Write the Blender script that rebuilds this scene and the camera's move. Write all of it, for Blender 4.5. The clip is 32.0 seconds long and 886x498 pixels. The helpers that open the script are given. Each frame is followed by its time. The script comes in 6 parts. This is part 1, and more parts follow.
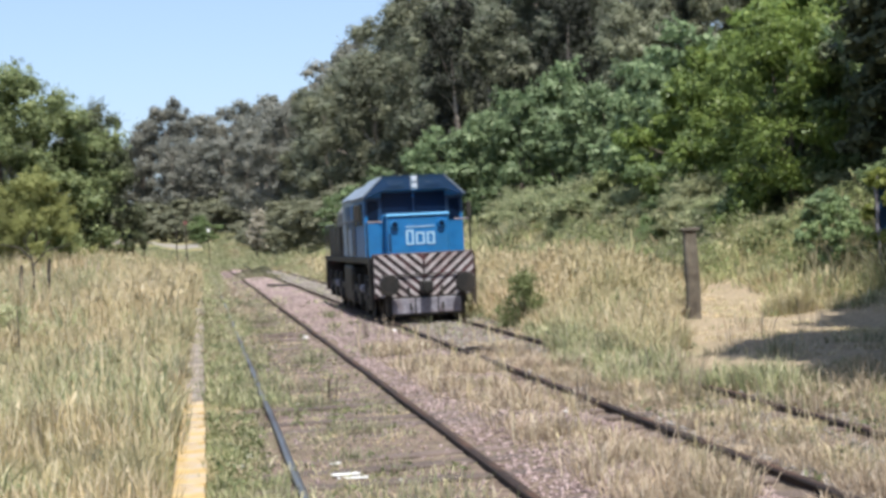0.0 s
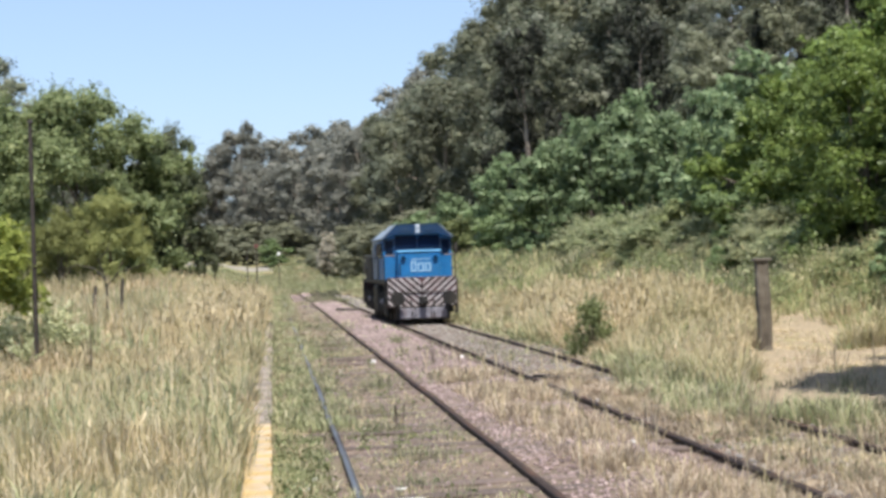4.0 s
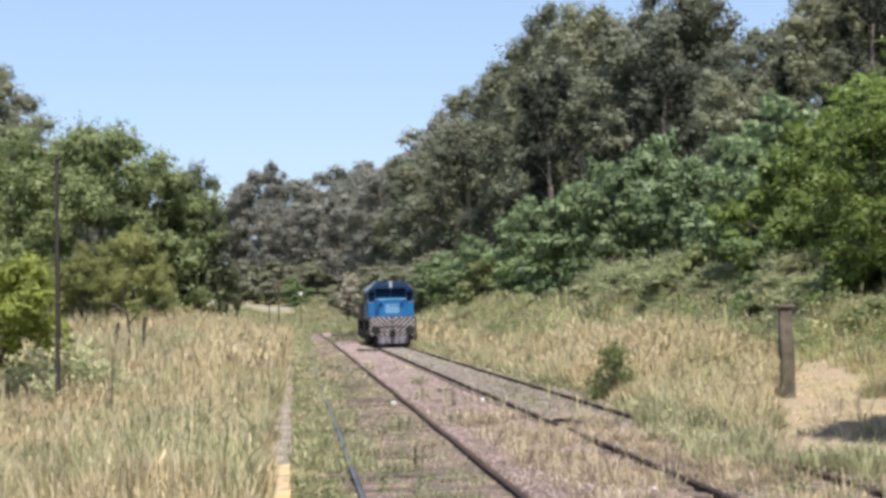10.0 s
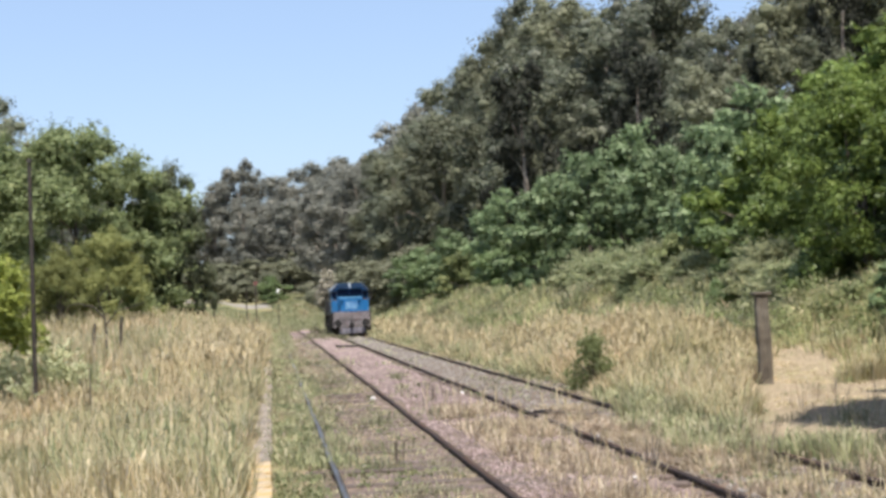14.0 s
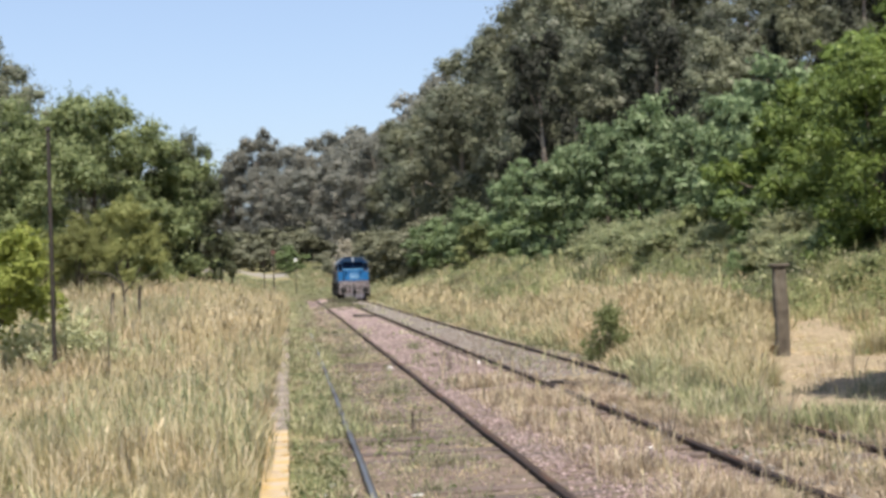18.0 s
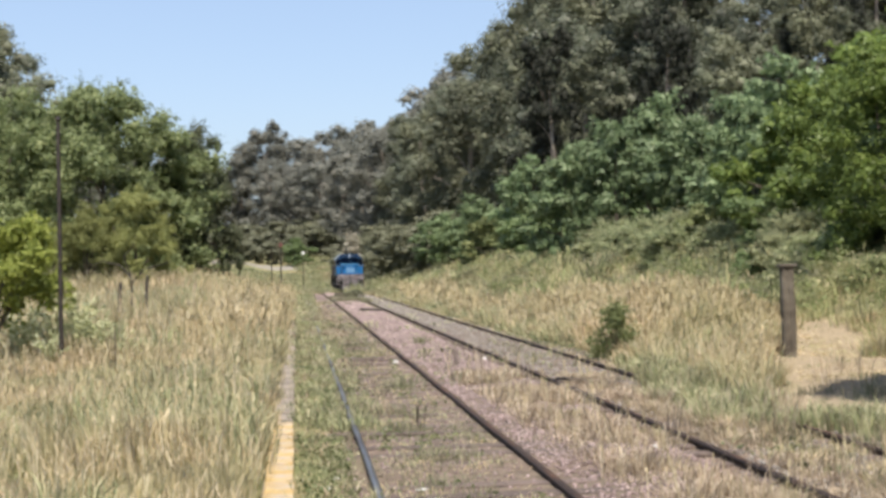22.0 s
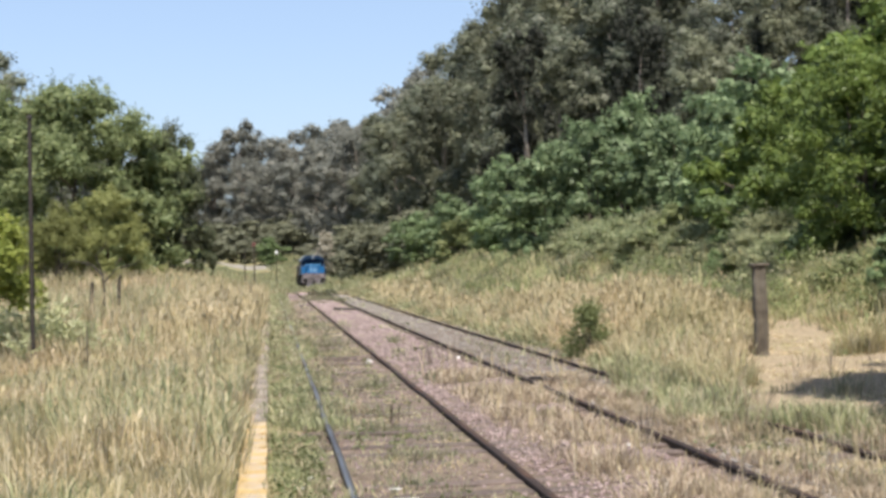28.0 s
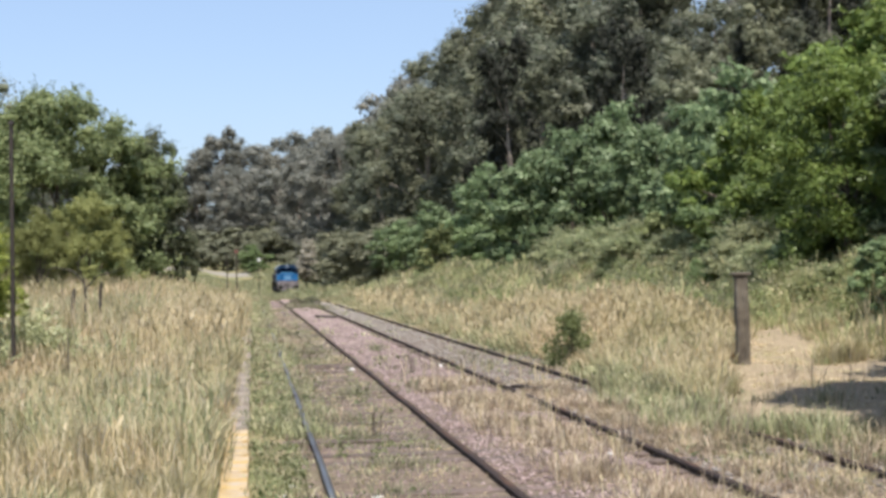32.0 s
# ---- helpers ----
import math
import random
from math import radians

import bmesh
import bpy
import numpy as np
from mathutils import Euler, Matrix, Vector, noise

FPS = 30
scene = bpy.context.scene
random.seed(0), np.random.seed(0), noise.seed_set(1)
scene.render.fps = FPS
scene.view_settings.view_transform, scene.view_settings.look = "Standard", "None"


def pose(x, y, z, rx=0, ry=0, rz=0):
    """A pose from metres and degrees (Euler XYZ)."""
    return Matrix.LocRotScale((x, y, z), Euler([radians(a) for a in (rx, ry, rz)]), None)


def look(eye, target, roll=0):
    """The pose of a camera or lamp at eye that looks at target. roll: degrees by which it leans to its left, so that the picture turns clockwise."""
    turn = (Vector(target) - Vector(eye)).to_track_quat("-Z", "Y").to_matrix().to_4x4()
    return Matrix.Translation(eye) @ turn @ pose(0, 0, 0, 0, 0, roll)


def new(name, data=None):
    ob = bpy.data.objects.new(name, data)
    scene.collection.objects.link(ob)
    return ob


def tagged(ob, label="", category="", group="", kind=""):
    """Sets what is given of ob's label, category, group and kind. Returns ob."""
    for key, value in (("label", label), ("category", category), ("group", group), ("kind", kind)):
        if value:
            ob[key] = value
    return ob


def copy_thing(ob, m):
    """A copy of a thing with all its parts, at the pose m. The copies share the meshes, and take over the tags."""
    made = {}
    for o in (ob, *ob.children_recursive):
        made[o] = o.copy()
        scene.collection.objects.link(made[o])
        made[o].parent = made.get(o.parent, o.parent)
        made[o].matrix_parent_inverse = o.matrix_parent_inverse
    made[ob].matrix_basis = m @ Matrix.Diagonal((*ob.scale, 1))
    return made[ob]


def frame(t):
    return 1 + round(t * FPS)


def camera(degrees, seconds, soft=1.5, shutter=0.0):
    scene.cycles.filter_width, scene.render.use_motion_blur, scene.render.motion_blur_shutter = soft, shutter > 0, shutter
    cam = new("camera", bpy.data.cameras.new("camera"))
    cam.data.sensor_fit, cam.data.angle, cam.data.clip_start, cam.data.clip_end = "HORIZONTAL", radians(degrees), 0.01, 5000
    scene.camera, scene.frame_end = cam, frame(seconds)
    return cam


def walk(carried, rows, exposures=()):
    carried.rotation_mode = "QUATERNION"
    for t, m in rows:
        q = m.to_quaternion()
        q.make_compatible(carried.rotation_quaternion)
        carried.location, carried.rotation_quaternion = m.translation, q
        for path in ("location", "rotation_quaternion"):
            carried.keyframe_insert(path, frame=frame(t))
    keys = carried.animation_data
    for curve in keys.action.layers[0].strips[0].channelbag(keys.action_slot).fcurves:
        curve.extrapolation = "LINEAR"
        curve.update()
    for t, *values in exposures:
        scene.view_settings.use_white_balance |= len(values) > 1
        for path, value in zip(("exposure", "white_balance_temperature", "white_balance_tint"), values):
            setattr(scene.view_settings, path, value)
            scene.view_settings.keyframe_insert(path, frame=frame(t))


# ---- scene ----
# The camera is held at the platform's edge and only sways.
EYE = (0.0, 0.0, 1.95)
cam = camera(36.5, 32.0, soft=3.4)
walk(cam, [(t, pose(*EYE, rx, ry, rz)) for t, rx, ry, rz in (
    (0, 89.53, 2.75, -10.18), (0.5, 89.96, 2.51, -10.65), (1, 89.96, 2.17, -9.88), (1.5, 90.11, 2.07, -9.31), (2, 90.03, 2.18, -8.59),
    (2.5, 90.26, 2.15, -7.77), (3, 90.53, 1.99, -7.87), (3.5, 90.65, 2.02, -7.54), (5.5, 91.08, 1.51, -6.75), (6, 91.18, 1.55, -7.05),
    (6.5, 91.51, 1.55, -6.99), (7, 91.49, 1.60, -7.05), (7.5, 91.60, 1.58, -6.74), (8, 91.93, 1.35, -6.58), (8.5, 92.23, 1.32, -6.33),
    (9, 92.58, 1.31, -6.60), (9.5, 92.36, 1.22, -6.54), (10, 92.58, 1.05, -6.32), (10.5, 92.55, 1.24, -6.37), (11, 92.39, 1.25, -6.46),
    (11.5, 92.37, 1.43, -6.72), (12, 91.97, 1.40, -7.05), (12.5, 91.66, 1.49, -6.99), (13, 91.70, 1.72, -6.88), (13.5, 92.02, 2.34, -7.24),
    (14, 92.30, 2.29, -7.27), (14.5, 92.00, 2.22, -6.67), (16.5, 91.68, 1.45, -6.83), (17, 91.21, 1.62, -6.64), (17.5, 91.32, 1.86, -6.86),
    (18, 91.05, 2.00, -6.54), (18.5, 91.08, 1.68, -6.63), (19, 91.04, 1.47, -6.23), (19.5, 91.16, 1.27, -6.27), (20, 91.06, 1.14, -6.58),
    (20.5, 91.43, 1.25, -6.68), (21, 91.23, 1.35, -6.37), (21.5, 90.73, 1.33, -6.55), (22, 90.85, 1.11, -6.23), (22.5, 91.34, 0.76, -6.62),
    (23, 91.21, 0.74, -6.70), (23.5, 91.30, 0.58, -7.10), (24, 91.35, 0.91, -7.36), (24.5, 91.07, 0.99, -7.37), (25, 91.13, 1.44, -7.87),
    (25.5, 90.69, 1.80, -7.90), (27.5, 90.28, 1.72, -7.23), (28, 90.80, 1.12, -7.35), (28.5, 90.65, 1.17, -6.96), (29, 90.38, 1.05, -6.87),
    (29.5, 90.51, 0.90, -7.22), (30, 90.86, 1.05, -7.15), (30.5, 91.01, 0.90, -7.32), (31, 90.63, 0.99, -7.24), (31.5, 90.83, 1.09, -7.69),
    (32, 91.13, 0.91, -8.09),
)],
     exposures=((0.0, 0.75, 6300, 9), (3.5, 0.76, 6350, 9), (6.0, 0.80, 6550, 10), (9.0, 0.75, 6500, 10), (12.0, 0.75, 6450, 10), (14.5, 0.72, 6500, 10), (17.0, 0.70, 6500, 10),
                (19.0, 0.67, 6850, 11), (22.0, 0.67, 6700, 10), (25.0, 0.71, 6500, 10), (29.0, 0.70, 6600, 10), (32.0, 0.67, 6450, 10)))

# ---- light ----
SUN = Vector((0.06, -0.42, 0.90)).normalized()
sun = new("sun", bpy.data.lights.new("sun", "SUN"))
sun.data.energy, sun.data.angle, sun.data.color = 5.0, radians(0.53), (1.0, 0.955, 0.88)
sun.matrix_world = look(SUN * 200, (0, 0, 0))
world = bpy.data.worlds.new("sky")
scene.world = world
world.use_nodes = True
wn, wl = world.node_tree.nodes, world.node_tree.links
sky = wn.new("ShaderNodeTexSky")
sky.sky_type, sky.sun_disc = "NISHITA", False
sky.sun_elevation, sky.sun_rotation = math.asin(SUN.z), math.atan2(SUN.x, SUN.y)
sky.air_density, sky.dust_density, sky.ozone_density = 1.0, 1.6, 2.0
tint = wn.new("ShaderNodeMix")
tint.data_type, tint.blend_type = "RGBA", "MULTIPLY"
tint.inputs[0].default_value, tint.inputs[7].default_value = 1.0, (1.005, 0.985, 1.04, 1)
wl.new(sky.outputs[0], tint.inputs[6])
haze = wn.new("ShaderNodeMix")
haze.data_type = "RGBA"
haze.inputs[0].default_value, haze.inputs[7].default_value = 0.35, (2.75, 3.65, 4.90, 1)
wl.new(tint.outputs[2], haze.inputs[6])
wl.new(haze.outputs[2], wn["Background"].inputs[0])
wn["Background"].inputs[1].default_value = 0.12
scene.view_settings.exposure = 0.75


# ---- materials ----
def nodes_of(name):
    m = bpy.data.materials.new(name)
    m.use_nodes = True
    return m, m.node_tree.nodes, m.node_tree.links, m.node_tree.nodes["Principled BSDF"]


def rgb(c):
    return (*c, 1.0)


def mixed(nt, links, fac, a, b):
    mx = nt.new("ShaderNodeMix")
    mx.data_type = "RGBA"
    for s, v in ((mx.inputs[0], fac), (mx.inputs[6], a), (mx.inputs[7], b)):
        if isinstance(v, (int, float)):
            s.default_value = v
        elif isinstance(v, tuple):
            s.default_value = rgb(v)
        else:
            links.new(v, s)
    return mx.outputs[2]


def noisy(nt, links, vec, scale, detail=4.0, lo=0.35, hi=0.65):
    n = nt.new("ShaderNodeTexNoise")
    n.inputs["Scale"].default_value, n.inputs["Detail"].default_value = scale, detail
    links.new(vec, n.inputs["Vector"])
    r = nt.new("ShaderNodeMapRange")
    r.inputs[1].default_value, r.inputs[2].default_value = lo, hi
    links.new(n.outputs[0], r.inputs[0])
    return r.outputs[0]


def surface(name, base, dark, scale=8.0, rough=0.6, metal=0.0, bump=0.3, dist=0.01, stain=None, stain_scale=0.7, per_object=0.0, spec=0.5):
    """Two-scale weathered surface in world coordinates of the object."""
    m, nt, links, p = nodes_of(name)
    tc = nt.new("ShaderNodeTexCoord").outputs["Object"]
    grain = noisy(nt, links, tc, scale, 6.0)
    col = mixed(nt, links, grain, dark, base)
    if stain:
        col = mixed(nt, links, noisy(nt, links, tc, stain_scale, 5.0, 0.48, 0.7), col, stain)
    if per_object:
        oi = nt.new("ShaderNodeObjectInfo").outputs["Random"]
        hs = nt.new("ShaderNodeHueSaturation")
        mr = nt.new("ShaderNodeMapRange")
        mr.inputs[3].default_value, mr.inputs[4].default_value = 1 - per_object, 1 + per_object
        links.new(oi, mr.inputs[0])
        links.new(mr.outputs[0], hs.inputs["Value"])
        links.new(col, hs.inputs["Color"])
        col = hs.outputs[0]
    links.new(col, p.inputs["Base Color"])
    p.inputs["Roughness"].default_value, p.inputs["Metallic"].default_value = rough, metal
    p.inputs["Specular IOR Level"].default_value = spec
    if bump:
        b = nt.new("ShaderNodeBump")
        b.inputs["Strength"].default_value, b.inputs["Distance"].default_value = bump, dist
        links.new(grain, b.inputs["Height"])
        links.new(b.outputs[0], p.inputs["Normal"])
    return m


def foliage(name, stops, shift, patch=0.25, thin=0.3, rough=0.55, per_object=0.18, blotch=0.0):
    """Leaves or blades: colours vary from leaf to leaf, from clump to clump and from plant to plant."""
    m, nt, links, p = nodes_of(name)
    ramp = nt.new("ShaderNodeValToRGB")
    el = ramp.color_ramp.elements
    while len(el) < len(stops):
        el.new(0.5)
    for e, (at, c) in zip(el, stops):
        e.position, e.color = at, rgb(c)
    geo = nt.new("ShaderNodeNewGeometry")
    links.new(geo.outputs["Random Per Island"], ramp.inputs[0])
    col = mixed(nt, links, noisy(nt, links, geo.outputs["Position"], patch, 3.0, 0.42, 0.62), ramp.outputs[0], shift)
    half = mixed(nt, links, 0.5, ramp.outputs[0], col)
    if blotch:
        # tufts a hand or two wide differ in dryness
        hs = nt.new("ShaderNodeHueSaturation")
        mr = nt.new("ShaderNodeMapRange")
        mr.inputs[3].default_value, mr.inputs[4].default_value = 1 - blotch, 1 + blotch
        links.new(noisy(nt, links, geo.outputs["Position"], 1.9, 3.0, 0.36, 0.64), mr.inputs[0])
        links.new(mr.outputs[0], hs.inputs["Value"])
        links.new(half, hs.inputs["Color"])
        half = hs.outputs[0]
    if per_object:
        hs = nt.new("ShaderNodeHueSaturation")
        mr = nt.new("ShaderNodeMapRange")
        mr.inputs[3].default_value, mr.inputs[4].default_value = 1 - per_object, 1 + per_object
        links.new(nt.new("ShaderNodeObjectInfo").outputs["Random"], mr.inputs[0])
        links.new(mr.outputs[0], hs.inputs["Value"])
        links.new(half, hs.inputs["Color"])
        half = hs.outputs[0]
    links.new(half, p.inputs["Base Color"])
    p.inputs["Roughness"].default_value = rough
    p.inputs["Specular IOR Level"].default_value = 0.25
    tr = nt.new("ShaderNodeBsdfTranslucent")
    links.new(half, tr.inputs[0])
    mx = nt.new("ShaderNodeMixShader")
    mx.inputs[0].default_value = thin
    links.new(p.outputs[0], mx.inputs[1])
    links.new(tr.outputs[0], mx.inputs[2])
    links.new(mx.outputs[0], nt["Material Output"].inputs[0])
    return m


def soil():
    """Ground: straw-covered soil, pinkish ballast dirt along the tracks, a trodden pale clearing by the post."""
    m, nt, links, p = nodes_of("soil")
    pos = nt.new("ShaderNodeNewGeometry").outputs["Position"]
    grain = noisy(nt, links, pos, 9.0, 8.0, 0.3, 0.7)
    broad = noisy(nt, links, pos, 0.35, 4.0, 0.4, 0.62)
    field = mixed(nt, links, broad, mixed(nt, links, grain, (0.165, 0.135, 0.072), (0.29, 0.24, 0.135)), mixed(nt, links, grain, (0.09, 0.108, 0.045), (0.185, 0.19, 0.09)))
    dirt = mixed(nt, links, broad, mixed(nt, links, grain, (0.094, 0.069, 0.055), (0.200, 0.150, 0.120)), mixed(nt, links, grain, (0.080, 0.067, 0.048), (0.174, 0.142, 0.106)))
    straw = mixed(nt, links, grain, (0.19, 0.148, 0.098), (0.33, 0.265, 0.182))
    sep = nt.new("ShaderNodeSeparateXYZ")
    links.new(pos, sep.inputs[0])

    def band(sock, a, b, wob=0.5):
        ad = nt.new("ShaderNodeMath")
        ad.operation = "MULTIPLY_ADD"
        links.new(noisy(nt, links, pos, 0.8, 3.0, 0.3, 0.7), ad.inputs[0])
        ad.inputs[1].default_value = wob
        links.new(sock, ad.inputs[2])
        r = nt.new("ShaderNodeMapRange")
        r.interpolation_type = "SMOOTHSTEP"
        r.inputs[1].default_value, r.inputs[2].default_value = a, b
        links.new(ad.outputs[0], r.inputs[0])
        return r.outputs[0]

    def times(a, b):
        mu = nt.new("ShaderNodeMath")
        mu.operation = "MULTIPLY"
        links.new(a, mu.inputs[0])
        links.new(b, mu.inputs[1])
        return mu.outputs[0]

    x, y = sep.outputs[0], sep.outputs[1]
    bed = times(times(band(x, 0.4, 0.9), band(x, 7.6, 6.9)), band(y, 175.0, 140.0, 4.0))
    # the clearing's edge runs along a camera sight line past the post
    slant = nt.new("ShaderNodeMath")
    slant.operation = "MULTIPLY_ADD"
    links.new(y, slant.inputs[0])
    slant.inputs[1].default_value = -0.36
    links.new(x, slant.inputs[2])
    clearing = times(times(band(slant.outputs[0], 0.1, 0.7, 0.5), band(x, 16.0, 13.5, 1.0)), times(band(y, 16.6, 17.6, 0.8), band(y, 38.0, 34.0, 1.5)))
    road = times(band(y, 228.0, 230.0, 1.0), band(y, 238.0, 236.0, 1.0))
    col = mixed(nt, links, bed, field, dirt)
    col = mixed(nt, links, clearing, col, straw)
    col = mixed(nt, links, road, col, mixed(nt, links, grain, (0.17, 0.155, 0.135), (0.26, 0.24, 0.21)))
    links.new(col, p.inputs["Base Color"])
    p.inputs["Roughness"].default_value = 0.95
    p.inputs["Specular IOR Level"].default_value = 0.1
    b = nt.new("ShaderNodeBump")
    b.inputs["Strength"].default_value, b.inputs["Distance"].default_value = 0.6, 0.03
    links.new(grain, b.inputs["Height"])
    links.new(b.outputs[0], p.inputs["Normal"])
    return m


SOIL = soil()
STONE = foliage("ballast_stone", ((0.0, (0.138, 0.099, 0.092)), (0.5, (0.230, 0.169, 0.158)), (1.0, (0.331, 0.257, 0.243))), (0.221, 0.176, 0.162), 0.6, 0.0, 0.9)
GREYSTONE = foliage("grey_stone", ((0.0, (0.119, 0.102, 0.089)), (0.5, (0.212, 0.187, 0.166)), (1.0, (0.323, 0.297, 0.272))), (0.238, 0.204, 0.170), 0.6, 0.0, 0.9)
RUST = surface("rusty_rail_steel", (0.032, 0.023, 0.021), (0.014, 0.011, 0.011), 14, 0.75, 0.2, 0.4, 0.004, (0.060, 0.036, 0.027), 1.2)
RAILTOP = surface("worn_rail_head", (0.30, 0.29, 0.28), (0.17, 0.15, 0.14), 22, 0.36, 0.85, 0.1, 0.002, (0.12, 0.08, 0.06), 0.9)
DULLTOP = surface("rusted_rail_head", (0.050, 0.034, 0.028), (0.022, 0.016, 0.015), 22, 0.9, 0.0, 0.1, 0.002, (0.085, 0.046, 0.030), 0.9, 0.0, 0.2)
SLEEPER = surface("grey_sleeper_wood", (0.126, 0.093, 0.077), (0.058, 0.041, 0.035), 18, 0.9, 0, 0.7, 0.01, (0.115, 0.083, 0.067), 2.5, 0.2)
CONCRETE = surface("weathered_concrete", (0.26, 0.215, 0.175), (0.16, 0.13, 0.105), 12, 0.9, 0, 0.5, 0.006, (0.14, 0.115, 0.085), 1.5, 0.15)
YELLOW = surface("worn_yellow_paint", (0.425, 0.294, 0.106), (0.319, 0.213, 0.086), 9, 0.75, 0, 0.4, 0.004, (0.340, 0.288, 0.242), 3.5, 0.12)
POSTWOOD = surface("grey_post_wood", (0.127, 0.106, 0.080), (0.065, 0.052, 0.040), 5, 0.9, 0, 0.3, 0.01, (0.202, 0.177, 0.139), 1.6)
DARKPOLE = surface("dark_pole", (0.041, 0.032, 0.025), (0.022, 0.017, 0.015), 10, 0.8, 0.1, 0.4, 0.006)
BARK = surface("brown_bark", (0.16, 0.125, 0.095), (0.07, 0.055, 0.045), 6, 0.9, 0, 0.8, 0.03)
PALEBARK = surface("pale_bark", (0.40, 0.34, 0.28), (0.19, 0.155, 0.125), 3, 0.85, 0, 0.5, 0.03, (0.13, 0.10, 0.08), 0.6)
BLUE = surface("blue_loco_paint", (0.011, 0.132, 0.338), (0.009, 0.107, 0.282), 5, 0.38, 0, 0.05, 0.003, (0.018, 0.113, 0.253), 1.3)
NAVY = surface("dark_blue_paint", (0.005, 0.030, 0.085), (0.003, 0.023, 0.066), 5, 0.4, 0, 0.05, 0.003, (0.008, 0.030, 0.066), 1.3)
# pale tone stands for the glint of sun and sky on blue slopes
ROOFGLINT = surface("roof_glint_paint", (0.187, 0.223, 0.272), (0.143, 0.176, 0.222), 6, 0.5, 0, 0.1, 0.003, (0.161, 0.171, 0.181), 1.1)
# the loco's blue lightened, as sun on the nose top
SUNLITBLUE = surface("sunlit_blue_paint", (0.152, 0.446, 0.741), (0.114, 0.380, 0.665), 6, 0.35, 0, 0.05, 0.003)
WHITE = surface("dull_white_paint", (0.666, 0.648, 0.621), (0.522, 0.495, 0.477), 9, 0.5, 0, 0.1, 0.003, (0.414, 0.360, 0.342), 1.6)
MAROON = surface("black_maroon_paint", (0.020, 0.010, 0.011), (0.012, 0.008, 0.009), 9, 0.5, 0, 0.1, 0.003, (0.085, 0.026, 0.030), 2.2)
GREASE = surface("greasy_black_steel", (0.018, 0.017, 0.016), (0.010, 0.009, 0.008), 10, 0.6, 0.3, 0.3, 0.006, (0.042, 0.034, 0.027), 1.6)
PLOWGREY = surface("grey_plow_paint", (0.22, 0.21, 0.24), (0.13, 0.125, 0.15), 8, 0.6, 0, 0.2, 0.004, (0.10, 0.07, 0.07), 2.4)
SIDEGREY = surface("pale_blue_grey_paint", (0.30, 0.37, 0.45), (0.23, 0.29, 0.36), 6, 0.5, 0, 0.1, 0.003, (0.20, 0.21, 0.22), 1.3)
HOODGREY = surface("dusty_grey_paint", (0.17, 0.165, 0.16), (0.11, 0.105, 0.10), 6, 0.6, 0, 0.2, 0.004, (0.10, 0.085, 0.07), 1.0)
REDSIGN = surface("red_signal_paint", (0.150, 0.052, 0.044), (0.100, 0.038, 0.034), 10, 0.6, 0, 0.05, 0.002)
WHITESIGN = surface("white_board_paint", (0.78, 0.78, 0.76), (0.66, 0.66, 0.64), 10, 0.6, 0, 0.05, 0.002)
DARKGLASS, _n, _l, _p = nodes_of("dark_window_glass")
_p.inputs["Base Color"].default_value, _p.inputs["Roughness"].default_value = (0.004, 0.010, 0.026, 1), 0.16
_p.inputs["Specular IOR Level"].default_value = 0.10
LAMPGLASS, _n, _l, _p = nodes_of("lamp_glass")
_p.inputs["Base Color"].default_value, _p.inputs["Roughness"].default_value = (0.42, 0.46, 0.52, 1), 0.2

GUM = foliage("grey_green_gum_leaves", ((0.0, (0.089, 0.108, 0.074)), (0.55, (0.133, 0.146, 0.101)), (1.0, (0.197, 0.199, 0.155))), (0.190, 0.186, 0.101), 0.12, 0.28, 0.7, 0.26)
# far gums: distance haze is mixed into these paler leaf colours
GUMFAR = foliage("haze_paled_gum_leaves", ((0.0, (0.163, 0.173, 0.148)), (0.55, (0.209, 0.213, 0.181)), (1.0, (0.267, 0.262, 0.227))), (0.225, 0.209, 0.165), 0.10, 0.4, 0.7, 0.10)
DEEP = foliage("deep_green_leaves", ((0.0, (0.110, 0.167, 0.076)), (0.6, (0.189, 0.253, 0.122)), (1.0, (0.286, 0.340, 0.185))), (0.164, 0.213, 0.110), 0.3, 0.4, 0.5)
BRIGHT = foliage("bright_green_leaves", ((0.0, (0.108, 0.156, 0.036)), (0.6, (0.165, 0.224, 0.053)), (1.0, (0.242, 0.295, 0.081))), (0.140, 0.191, 0.062), 0.3, 0.42, 0.45)
MIDGREEN = foliage("middle_green_leaves", ((0.0, (0.115, 0.149, 0.064)), (0.6, (0.194, 0.234, 0.101)), (1.0, (0.298, 0.323, 0.158))), (0.179, 0.206, 0.089), 0.3, 0.45, 0.5)
OLIVE = foliage("olive_leaves", ((0.0, (0.150, 0.175, 0.074)), (0.6, (0.220, 0.245, 0.104)), (1.0, (0.300, 0.312, 0.142))), (0.185, 0.220, 0.096), 0.3, 0.4, 0.6)
SCRUB = foliage("grey_green_scrub_leaves", ((0.0, (0.123, 0.132, 0.084)), (0.6, (0.185, 0.190, 0.126)), (1.0, (0.269, 0.263, 0.192))), (0.168, 0.168, 0.102), 0.2, 0.35, 0.7)
FEATHER = foliage("yellowish_feathery_leaves", ((0.0, (0.177, 0.187, 0.065)), (0.6, (0.237, 0.249, 0.087)), (1.0, (0.305, 0.305, 0.119))), (0.208, 0.221, 0.081), 0.3, 0.45, 0.6)
LEMON = foliage("yellow_green_leaves", ((0.0, (0.175, 0.204, 0.041)), (0.6, (0.258, 0.294, 0.065)), (1.0, (0.359, 0.375, 0.105))), (0.216, 0.249, 0.065), 0.3, 0.5, 0.5)
